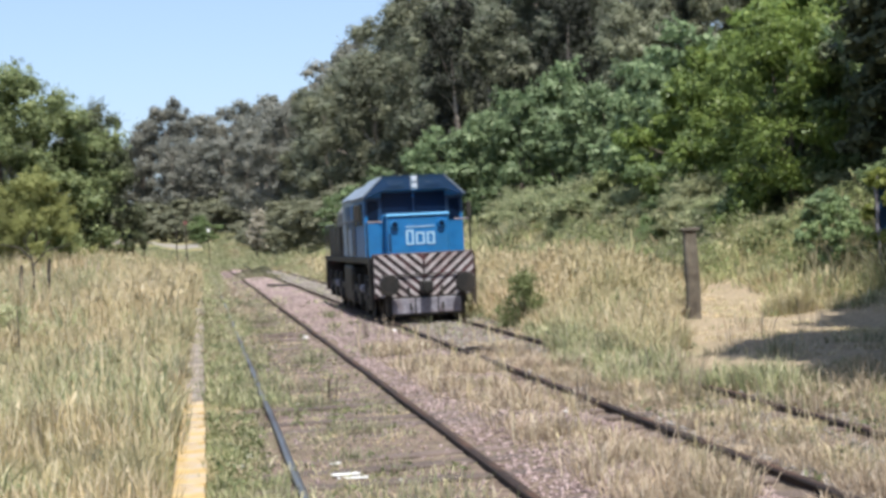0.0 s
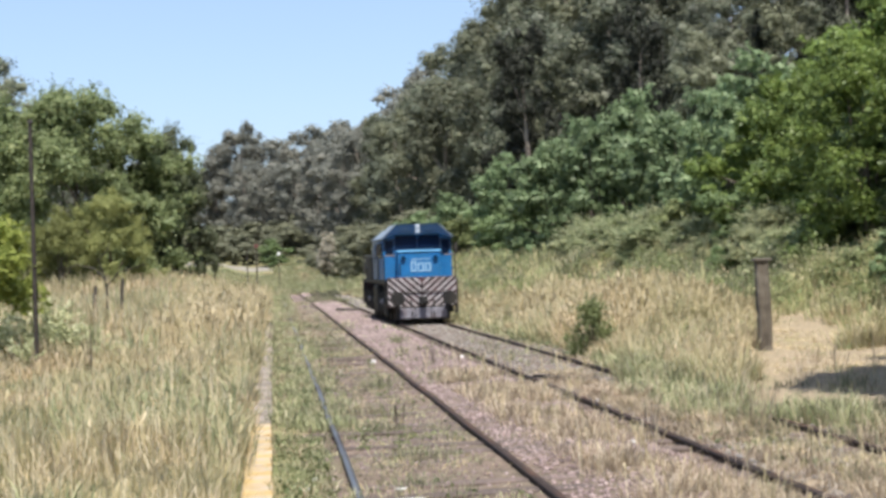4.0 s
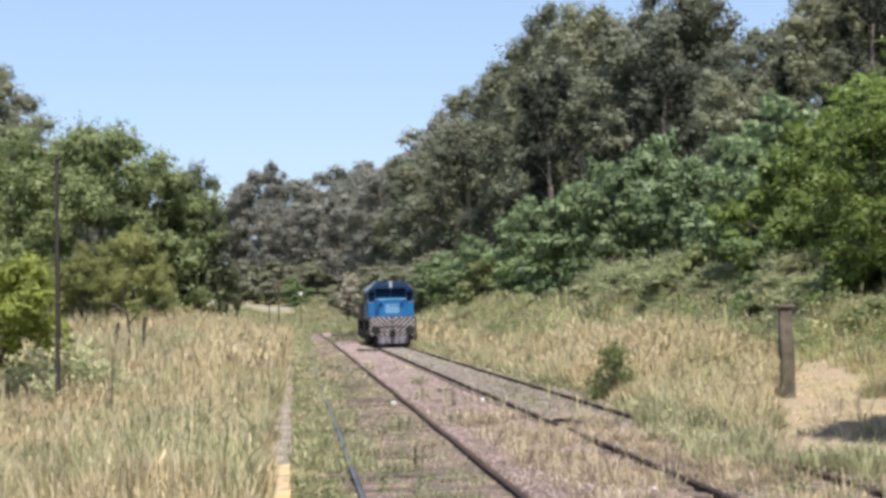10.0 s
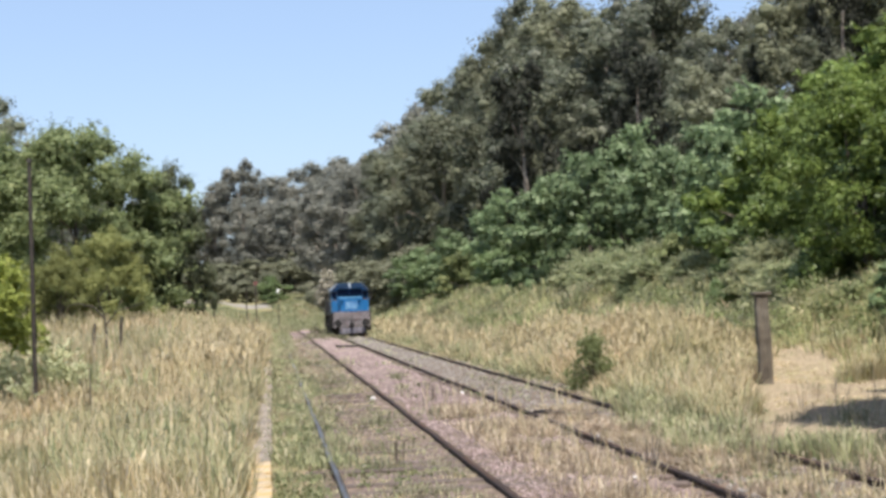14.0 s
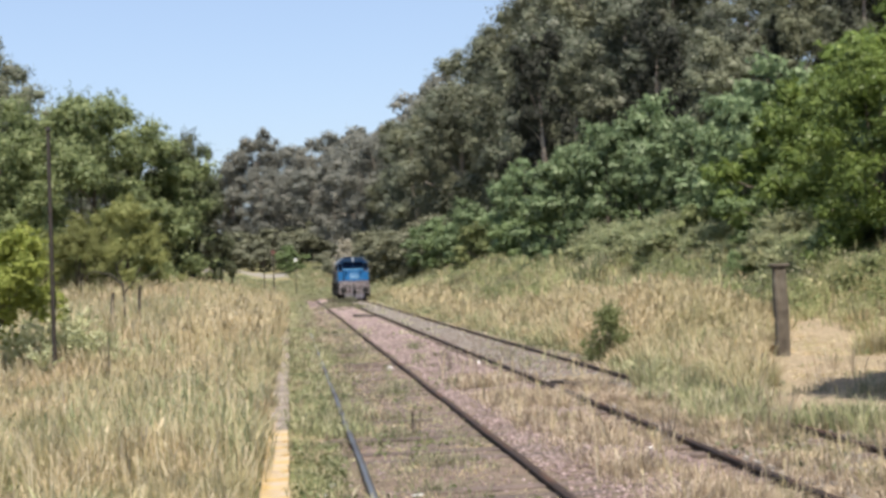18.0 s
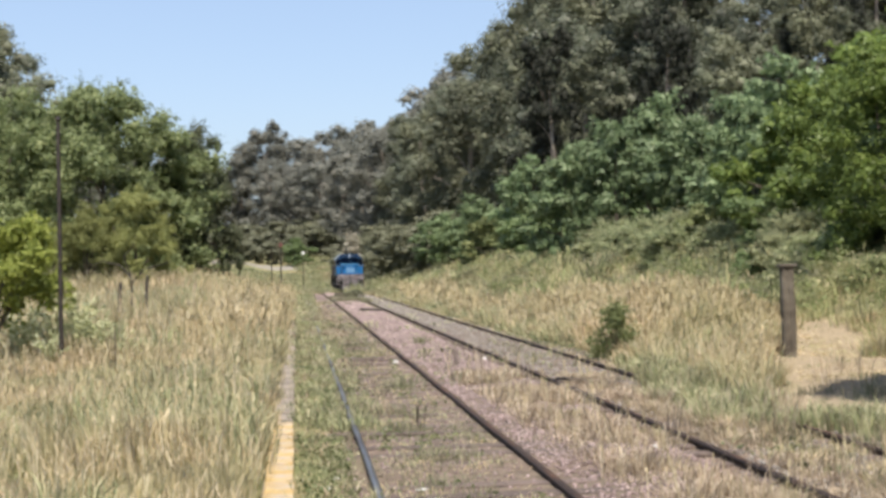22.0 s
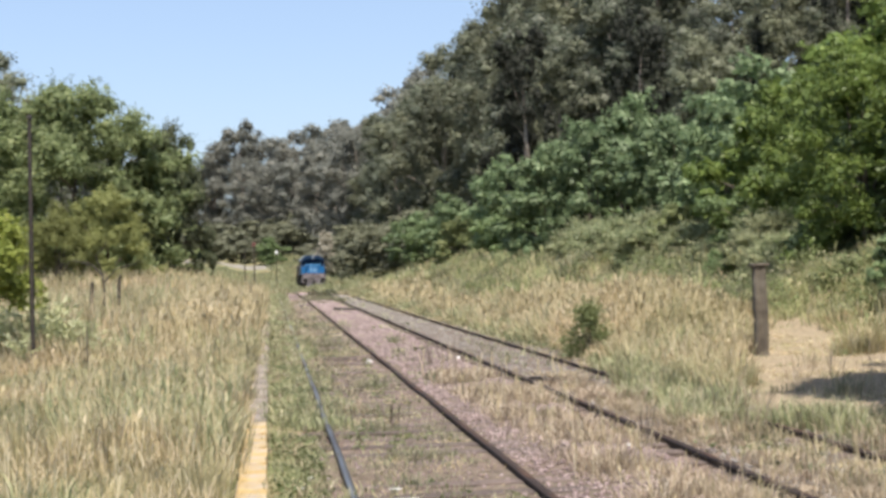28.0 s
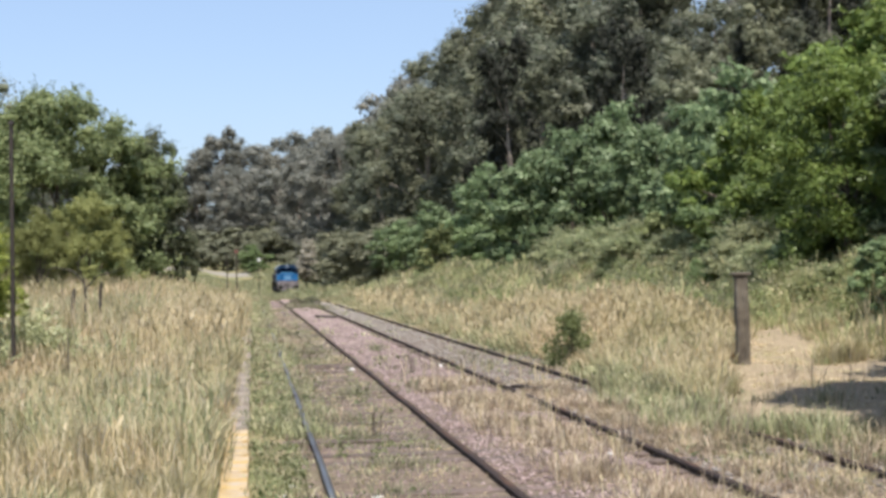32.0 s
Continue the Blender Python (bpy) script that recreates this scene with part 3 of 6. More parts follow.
def gum_tree(seed, tall, leaf, clumps, per, mat, low=0.14, label="tall grey-green eucalyptus with a billowing crown on the bank"):
    """A tall gum tree: bare pale trunk, upright limbs and billowing clumps of leaves."""
    rng = np.random.RandomState(seed)
    tree = thing("eucalyptus_tree", label, "tree", group="eucalyptus wood")
    wob = np.cumsum(rng.normal(0, 0.22, (7, 2)), 0)
    zs = np.linspace(-0.5, tall * 0.8, 7)
    pts = np.column_stack([wob[:, 0] - wob[0, 0], wob[:, 1] - wob[0, 1], zs])
    part_np("trunk", mesh_np("trunk", *tube(pts, np.linspace(0.55, 0.14, 7) * tall / 28, 9)[:2], mat=PALEBARK, smooth=True), tree)
    centres = []
    for i in range(clumps):
        f = (i + rng.rand()) / clumps
        z = tall * (low + (0.95 - low) * f)
        wide = tall * 0.215 * (np.sin(np.pi * (0.14 + 0.80 * f)) ** 0.7)
        a, q = i * 2.39996 + rng.uniform(-0.5, 0.5), wide * rng.uniform(0.55, 1.05)
        centres.append((q * np.cos(a), q * np.sin(a), z))
    centres = np.array(centres)
    radii = tall * rng.uniform(0.075, 0.125, clumps)
    tips = centres[rng.permutation(clumps)[:12]]
    bases = [np.array([np.interp(t[2] * 0.72, zs, pts[:, 0]), np.interp(t[2] * 0.72, zs, pts[:, 1]), t[2] * 0.72]) for t in tips]
    for b, t in zip(bases, tips):
        part_np("limb", mesh_np("limb", *limbs_to(rng, b, [t], 0.13 * tall / 28), mat=PALEBARK, smooth=True), tree)
    subs, subr = [], []
    for c, r in zip(centres, radii):
        for k in range(8):
            d = unit(rng.normal(size=3) + np.array([0, 0, 0.5]))
            subs.append(c + d * r * rng.uniform(0.35, 0.9) * np.array([1.0, 1.0, 1.05]))
            subr.append(r * rng.uniform(0.24, 0.62))
    centres, radii = np.array(subs), np.array(subr)
    v, q = leaf_quads(rng, centres, radii, per, leaf, 1.0, 0.3, 0.45, 0.45)
    cv, ct = cores(rng, centres, radii * rng.uniform(0.35, 0.5, len(radii)), 1.0)
    part_np("crown", mesh_np("crown", np.concatenate([v, cv]), q, ct + len(v), mat=mat), tree)
    return tree


def round_tree(seed, tall, wide, leaf, clumps, per, mat, name, label, low=0.12, group="", dense=0.0, twigs=0, twig=0.9):
    """A broad leafy tree or shrub whose crown starts low."""
    rng = np.random.RandomState(seed)
    tree = thing(name, label, "tree" if tall > 4 else "shrub", group=group)
    zs = np.linspace(-0.3, tall * 0.55, 5)
    pts = np.column_stack([np.cumsum(rng.normal(0, 0.05 * tall / 5, 5)), np.cumsum(rng.normal(0, 0.05 * tall / 5, 5)), zs])
    pts[:, :2] -= pts[0, :2]
    part_np("trunk", mesh_np("trunk", *tube(pts, np.linspace(0.028, 0.010, 5) * tall, 8)[:2], mat=BARK, smooth=True), tree)
    centres = []
    for i in range(clumps):
        f = (i + 0.5) / clumps
        z = tall * (low + (0.93 - low) * f)
        w = wide * (np.sin(np.pi * (0.22 + 0.74 * f)) ** 0.8)
        a = i * 2.39996 + rng.uniform(-0.6, 0.6)
        q = w * rng.uniform(0.45, 1.0)
        centres.append((q * np.cos(a), q * np.sin(a), z + rng.uniform(-0.05, 0.05) * tall))
    centres = np.array(centres)
    radii = 0.5 * (tall + 2 * wide) / 2 * rng.uniform(0.20, 0.36, clumps)
    centres[:, 2] = np.maximum(centres[:, 2], radii * 0.75)
    tips = centres[rng.permutation(clumps)[:9]]
    for t in tips:
        part_np("limb", mesh_np("limb", *limbs_to(rng, pts[2], [t], 0.010 * tall), mat=BARK, smooth=True), tree)
    subs, subr = [], []
    for c, r in zip(centres, radii):
        for k in range(6):
            d = unit(rng.normal(size=3) + np.array([0, 0, 0.35]))
            subs.append(c + d * r * rng.uniform(0.4, 1.1) * np.array([1.1, 1.1, 0.85]))
            subr.append(r * rng.uniform(0.26, 0.60))
    centres, radii = np.array(subs), np.array(subr)
    centres[:, 2] = np.maximum(centres[:, 2], radii * 0.6)
    v, q = leaf_quads(rng, centres, radii, per // 4, leaf, 0.75, 0.15, 0.45, 0.36)
    if twigs:
        v, q = join_np([(v, q), sprays(rng, centres, radii, twigs, twig, leaf * 1.5)])
    if dense:
        cv, ct = cores(rng, centres, radii * dense, 0.75)
        part_np("crown", mesh_np("crown", np.concatenate([v, cv]), q, ct + len(v), mat=mat), tree)
    else:
        part_np("crown", mesh_np("crown", v, q, mat=mat), tree)
    return tree


def silvery_weed(seed):
    """Arching stems that carry narrow pale leaves towards their tips."""
    rng = np.random.RandomState(seed)
    weed = thing("silvery_weed", "pale silvery-green weed with arching leafy stems in the grass", "weed", group="silvery weeds")
    quads = []
    for i in range(15):
        a, reach, top = rng.uniform(0, 2 * np.pi), rng.uniform(0.12, 0.50), rng.uniform(0.55, 1.0)
        f = np.linspace(0, 1, 5)
        line = np.column_stack([np.cos(a) * reach * f ** 1.6, np.sin(a) * reach * f ** 1.6, -0.03 + top * np.sin(f * 1.45)])
        line[:, :2] += rng.normal(0, 0.05, 2)
        part_np("stem", mesh_np("stem", *tube(line, np.linspace(0.007, 0.003, 5), 5)[:2], mat=LOWLEAF, smooth=True), weed)
        for k in range(22):
            g = rng.uniform(0.3, 1.0) ** 0.8
            j = min(int(g * 4), 3)
            o = line[j] + (line[j + 1] - line[j]) * (g * 4 - j)
            out = unit(unit(line[j + 1] - line[j]) + 0.9 * rng.normal(size=3) * np.array([1, 1, 0.6]))
            side = unit(np.cross(out, rng.normal(size=3))) * rng.uniform(0.012, 0.022)
            n = rng.uniform(0.08, 0.17)
            quads.append([o, o + out * n * 0.5 + side, o + out * n, o + out * n * 0.5 - side])
    v = np.array(quads).reshape(-1, 3)
    part_np("leaves", mesh_np("leaves", v, np.arange(len(v)).reshape(-1, 4), mat=SILVER), weed)
    return weed


def stand(tree, x, y, size=1.0, turn=0.0, wide=1.0, sink=0.0):
    tree.matrix_basis = pose(x, y, float(height(x, y)) - sink, 0, 0, turn) @ Matrix.Diagonal((size * wide, size * wide, size, 1))
    return tree


def plant(kinds, spots):
    """First of each kind in place, the rest as copies: kind, x, y, size, wide."""
    used = set()
    rng = random.Random(21)
    for k, x, y, s, w in spots:
        m = pose(x, y, float(height(x, y)) - 0.1, 0, 0, rng.uniform(0, 360)) @ Matrix.Diagonal((s * w, s * w, s, 1))
        if k in used:
            copy_thing(kinds[k], m)
        else:
            kinds[k].matrix_basis = m
            used.add(k)


GUMS = [gum_tree(101 + i, 28.0, 0.20, 22, 170, GUM) for i in range(3)]
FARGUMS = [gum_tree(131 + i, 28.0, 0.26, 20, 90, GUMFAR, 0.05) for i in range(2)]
plant(GUMS, [
    (0, 27, 182, 1.08, 1.08), (1, 31, 174, 1.16, 1.08), (2, 27.5, 152, 0.98, 1.08), (0, 31, 146, 0.99, 1.08), (1, 29, 128, 0.84, 1.08), (2, 33.5, 126, 0.85, 1.08),
    (0, 29.5, 110, 0.70, 1.08), (1, 35, 114, 0.75, 1.08), (2, 34, 100, 0.54, 1.08), (0, 39.5, 108, 0.58, 1.08), (1, 39, 94, 0.55, 1.08), (2, 31, 92, 0.48, 1.08),
    (0, 45, 102, 0.70, 1.08), (1, 43.5, 88, 0.55, 1.08), (2, 23, 138, 0.72, 1.08), (0, 21.5, 205, 0.82, 1.08), (1, 49, 94, 0.82, 1.08), (2, 24.5, 110, 0.61, 1.08),
    (0, 37, 86, 0.40, 1.08), (1, 18.5, 188, 0.68, 1.08), (2, 36.5, 127, 0.76, 1.08), (0, 53, 110, 0.83, 1.08), (1, 20.5, 160, 0.67, 1.08), (0, 27.5, 132, 0.81, 1.08),
    (2, 26.5, 120, 0.73, 1.08), (1, 22, 172, 0.75, 1.08), (2, 24, 192, 0.89, 1.08), (0, 19, 218, 0.81, 1.08), (2, -26, 138, 0.72, 1.08), (0, -33, 150, 0.89, 1.08),
    (1, -40, 130, 0.97, 1.08), (2, -29, 128, 0.76, 1.08)])
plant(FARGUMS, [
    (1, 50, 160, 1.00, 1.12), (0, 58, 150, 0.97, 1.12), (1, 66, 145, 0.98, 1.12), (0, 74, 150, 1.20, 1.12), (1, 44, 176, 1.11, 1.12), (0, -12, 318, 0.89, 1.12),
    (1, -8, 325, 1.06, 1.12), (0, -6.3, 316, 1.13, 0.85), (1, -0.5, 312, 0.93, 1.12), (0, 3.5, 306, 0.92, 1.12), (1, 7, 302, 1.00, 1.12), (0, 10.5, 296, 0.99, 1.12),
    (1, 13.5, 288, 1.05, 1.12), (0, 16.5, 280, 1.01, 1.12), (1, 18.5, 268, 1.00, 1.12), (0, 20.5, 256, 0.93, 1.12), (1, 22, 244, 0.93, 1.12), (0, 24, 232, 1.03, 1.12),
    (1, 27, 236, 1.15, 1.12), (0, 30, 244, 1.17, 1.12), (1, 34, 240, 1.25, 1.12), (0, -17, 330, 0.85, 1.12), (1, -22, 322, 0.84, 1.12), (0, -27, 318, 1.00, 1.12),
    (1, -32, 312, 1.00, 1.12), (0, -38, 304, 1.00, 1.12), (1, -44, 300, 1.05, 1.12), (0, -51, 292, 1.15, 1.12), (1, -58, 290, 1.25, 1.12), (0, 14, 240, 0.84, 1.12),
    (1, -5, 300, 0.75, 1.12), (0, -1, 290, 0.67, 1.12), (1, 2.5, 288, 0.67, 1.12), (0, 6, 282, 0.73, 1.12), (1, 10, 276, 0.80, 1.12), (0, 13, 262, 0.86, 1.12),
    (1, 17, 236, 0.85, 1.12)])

SHADED_GUMS = [gum_tree(151, 20.0, 0.15, 16, 110, SHADEGUM, 0.05, "tall tree in shade-dark leaves for the gaps among the gums")]
plant(SHADED_GUMS, [(0, 19.2, 101, 0.92, 0.80), (0, 27.4, 96, 0.92, 0.95), (0, 26.0, 106, 0.66, 0.7), (0, 36.5, 95, 0.75, 0.7), (0, 42.5, 92, 0.95, 0.9), (0, 38.5, 86, 0.92, 0.9), (0, 20.3, 106, 0.74, 0.60)])

BUSHES = [round_tree(201, 7.0, 3.0, 0.17, 22, 300, DEEP, "leafy_tree", "dark green leafy tree at the foot of the bank", group="trees on the bank", twigs=2, twig=0.55),
          round_tree(202, 6.0, 3.2, 0.17, 20, 300, BANKGREEN, "leafy_tree", "middle green leafy tree on the bank", group="trees on the bank", twigs=2, twig=0.55),
          round_tree(203, 6.5, 3.2, 0.17, 22, 300, BRIGHT, "leafy_tree", "bright green sunlit leafy tree on the bank", group="trees on the bank", twigs=2, twig=0.55),
          round_tree(204, 5.0, 3.4, 0.20, 18, 260, OLIVE, "leafy_tree", "olive green spreading tree on the bank", group="trees on the bank", twigs=2, twig=0.55),
          round_tree(205, 6.0, 3.2, 0.20, 20, 260, SCRUB, "scrub_tree", "grey-green scrub tree at the far end of the bank", group="trees on the bank", twigs=2, twig=0.55)]
plant(BUSHES, [
    (0, 15.2, 74, 0.95, 1.0), (0, 17.6, 72, 1.15, 0.95), (1, 16.8, 84, 0.8, 1.1), (0, 17.1, 98, 1.1, 0.9), (3, 15.5, 106, 0.75, 1.1), (0, 15.9, 116, 0.9, 1.1), (1, 15.1, 128, 0.9, 1.1),
    (4, 15.3, 142, 1.0, 1.2), (1, 19.8, 84, 1.0, 1.0), (0, 20.6, 76, 1.35, 0.9), (0, 19.6, 64, 0.95, 1.0), (3, 18.2, 58, 0.75, 1.0), (0, 20.5, 58, 1.0, 1.0), (2, 20.5, 52, 1.0, 1.0),
    (2, 22.3, 47, 1.2, 1.0), (1, 18.6, 49, 0.7, 1.1), (2, 20.2, 45, 0.95, 1.0), (2, 20.8, 40, 1.05, 1.0), (2, 24.5, 54, 1.22, 1.1), (2, 24.5, 46, 1.4, 1.0), (0, 24.0, 62, 1.25, 1.1),
    (0, 24.5, 72, 1.2, 1.1), (3, 27.5, 70, 1.35, 1.2), (1, 28.5, 60, 1.45, 1.1), (1, 30.0, 80, 1.2, 1.3), (3, 25.3, 86, 1.05, 1.3), (0, 22.8, 94, 1.3, 1.2), (4, 12.8, 160, 1.0, 1.3),
    (4, 12.3, 178, 1.0, 1.3), (4, 14.3, 200, 1.1, 1.4), (4, 10.8, 222, 1.0, 1.4), (4, 3.3, 264, 1.0, 1.6), (4, -3.7, 280, 1.1, 1.6), (4, -10.7, 280, 1.2, 1.6), (4, -18.7, 268, 1.2, 1.6),
    (4, 12.3, 238, 1.2, 1.5), (0, 18.2, 37, 0.75, 0.9), (2, 27.5, 50, 1.6, 1.0), (1, 16.3, 90, 0.85, 1.2), (0, 14.7, 136, 0.8, 1.3), (4, 13.8, 150, 0.9, 1.3), (4, 13.8, 216, 1.2, 1.6),
    (4, -23.7, 200, 1.3, 1.6), (4, 5.8, 280, 1.3, 1.7), (4, 13.8, 280, 1.5, 1.7), (1, 0.2, 238, 1.0, 1.1),
    (4, -5.0, 244, 0.9, 1.3), (4, -10.5, 246, 1.0, 1.3), (4, -16.0, 247, 0.9, 1.4), (4, -0.5, 248, 0.8, 1.3), (4, -21.5, 246, 1.0, 1.3)])

# low shrubs where the slope's weeds meet the trees
LOWSHRUBS = [round_tree(361, 1.7, 1.0, 0.085, 16, 220, SLOPELEAF, "slope_shrub", "low half-green leafy shrub among the slope's weeds", 0.05, "shrubs on the slope", twigs=3, twig=0.4),
             round_tree(362, 1.5, 1.1, 0.085, 16, 220, BANKGREEN, "slope_shrub", "low green leafy shrub among the slope's weeds", 0.05, "shrubs on the slope", twigs=3, twig=0.4),
             round_tree(363, 1.9, 1.3, 0.090, 18, 220, SLOPELEAF, "slope_shrub", "light olive leafy shrub, in places standing for lit boughs under trees", 0.05, "shrubs on the slope", twigs=5, twig=0.55)]
_rs = random.Random(64)
_spots = []
for i in range(32):
    y = 38 + 84 * (i + _rs.random()) / 32
    _spots.append((_rs.choice((0, 0, 1, 1, 2)), 15.0 + 0.018 * (80 - y) + _rs.uniform(-2.2, 1.4), y, _rs.uniform(0.45, 0.85), _rs.uniform(0.9, 1.4)))
# extra light-leaved shrubs cover shaded undersides of the trees, standing for lit boughs
_spots += [(0, 15.3, 34.5, 0.6, 1.4), (1, 16.2, 36.0, 0.7, 1.3), (0, 16.9, 34.2, 0.7, 1.3), (0, 15.2, 38.5, 0.6, 1.4), (0, 17.6, 35.0, 0.9, 1.3), (2, 16.4, 41.5, 0.8, 1.3),
           (2, 17.6, 40.0, 1.1, 1.1), (2, 18.4, 42.5, 1.3, 1.1), (2, 17.3, 44.5, 1.0, 1.2), (2, 18.0, 47.5, 1.2, 1.1), (2, 17.0, 50.0, 0.9, 1.2), (2, 17.4, 53.5, 1.1, 1.2), (2, 18.6, 38.0, 1.2, 1.1),
           (2, 16.2, 57.0, 1.2, 1.3), (2, 15.6, 61.0, 1.1, 1.4), (2, 16.8, 63.0, 1.4, 1.2), (2, 15.4, 66.5, 1.1, 1.3), (2, 16.6, 68.0, 1.3, 1.2), (2, 17.6, 59.5, 1.4, 1.1)]
plant(LOWSHRUBS, _spots)

# the big leafy tree across the platform, a feathery shrub before it and the shrub by the dark pole
stand(round_tree(301, 13.0, 6.6, 0.15, 60, 800, MIDGREEN, "leafy_tree", "broad green leafy tree standing behind the platform", 0.10, dense=0.42, twigs=6, twig=1.15), -11.7, 84, 0.99, 20, 1.0, 1.2)
# the second tree's dark leaves stand for shade low in the crowns
stand(round_tree(302, 10.5, 5.0, 0.15, 40, 720, SHADELEAF, "leafy_tree", "leafy tree in shade-darkened green beside the bigger one behind the platform", 0.10, dense=0.42, twigs=6, twig=1.15), -6.7, 88, 1.04, 130, 0.60, 1.2)
stand(round_tree(310, 12.5, 6.0, 0.15, 50, 760, MIDGREEN, "leafy_tree", "green leafy tree far along behind the platform", 0.10, dense=0.42, twigs=6, twig=1.15), -19.5, 88, 1.05, 60, 1.0, 1.2)
stand(round_tree(303, 5.3, 2.2, 0.06, 44, 600, FEATHER, "feathery_shrub", "olive feathery shrub in front of a leafy tree", 0.02, twigs=5, twig=0.55), -7.35, 62, 0.96, 40, 1.0, 0.5)
stand(round_tree(314, 4.4, 1.9, 0.06, 34, 560, FEATHER, "feathery_shrub", "lower olive feathery shrub beside another before a leafy tree", 0.02, twigs=5, twig=0.55), -9.2, 61, 0.95, 200, 1.0, 0.4)
stand(round_tree(304, 2.7, 1.4, 0.070, 26, 190, LEMON, "leafy_shrub", "bright yellow-green shrub at the back of the platform", 0.42, twigs=3, twig=0.28), -5.2, 24, 1.0, 75)
stand(round_tree(316, 0.95, 0.42, 0.045, 20, 36, OLIVE, "small_bush", "small green bush beside the second track", 0.0, twigs=3, twig=0.28), 7.00, 29.2, 1.25, 10, 1.0, 0.06)
for k, (x, y, q) in enumerate(((-4.0, 25.0, 1.1), (-3.6, 24.3, 0.9), (-4.5, 25.6, 0.9), (-4.6, 23.6, 0.8), (-5.2, 26.0, 0.9), (-4.0, 22.4, 0.6), (-2.9, 23.6, 0.5), (-3.4, 26.2, 0.7))):
    stand(silvery_weed(340 + k), x, y, 1.2 * q, 70 * k)
# two trees out of view, placed so that their shadows fall on the clearing
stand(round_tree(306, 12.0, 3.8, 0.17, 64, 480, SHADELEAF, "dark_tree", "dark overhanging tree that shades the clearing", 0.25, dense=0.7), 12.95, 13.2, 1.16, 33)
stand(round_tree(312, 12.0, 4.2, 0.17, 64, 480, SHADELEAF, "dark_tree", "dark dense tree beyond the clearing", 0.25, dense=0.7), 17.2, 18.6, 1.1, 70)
# this tree and its copies are unseen, added to deepen the clearing's shade
SKY_BLOCKER = stand(round_tree(313, 12.0, 4.6, 0.18, 64, 480, SHADELEAF, "dark_tree", "unseen broad tree added to block sky light round the clearing", 0.22, dense=0.7), 17.0, 10.5, 1.15, 200)
# leaves darkened in place of shade at the clearing's edge
stand(round_tree(311, 9.5, 2.3, 0.14, 44, 420, SHADELEAF, "leafy_tree", "slender tree in shade-darkened leaves at the edge of the clearing", 0.03, dense=0.5), 18.9, 32.5, 1.0, 12)
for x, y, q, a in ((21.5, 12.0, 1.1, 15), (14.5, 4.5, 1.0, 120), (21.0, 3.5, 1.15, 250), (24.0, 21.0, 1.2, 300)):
    copy_thing(SKY_BLOCKER, pose(x, y, float(height(x, y)), 0, 0, a) @ Matrix.Diagonal((q / 1.15, q / 1.15, q / 1.15, 1)))
for k, (x, y, s) in enumerate(((15.4, 27.3, 1.1), (14.6, 29.2, 0.8), (16.6, 28.4, 1.3))):
    stand(round_tree(330 + k, 1.9, 1.05, 0.07, 22, 240, LEMON if k == 0 else BANKGREEN, "leafy_shrub", "sunlit leafy shrub at the back of the clearing", 0.05, "shrubs by the clearing"), x, y, s, 40 * k)
stand(round_tree(307, 5.6, 2.1, 0.095, 28, 330, BRIGHT, "leafy_tree", "sunlit spreading leafy tree at the edge of the clearing", 0.06, twigs=7, twig=0.85), 17.2, 37.0, 1.05, 60)
for k, (x, y, s) in enumerate(((15.2, 31, 0.9), (16.6, 29.5, 1.2), (16.3, 38, 1.2))):
    stand(round_tree(320 + k, 1.6, 1.0, 0.075, 16, 260, MIDGREEN if k % 2 else DEEP, "low_shrub", "low leafy shrub at the back of the clearing", 0.1, "shrubs by the clearing"), x, y, s, 50 * k)
stand(round_tree(308, 7.0, 1.0, 0.13, 22, 220, PALELEAF, "flowering_shrub", "pale dry flowering shrub on the far bank", 0.30, twigs=3, twig=0.6), 6.9, 172, 1.0, 60)
for k, (x, y, q) in enumerate(((4.0, 98, 0.62), (3.2, 101, 0.6), (4.7, 104, 0.6))):
    stand(round_tree(350 + k, 0.9, 0.9, 0.07, 12, 110, SCRUB, "low_weed_clump", "low grey-green weeds between the far tracks", 0.1, "weed clumps"), x, y, q, 60 * k)


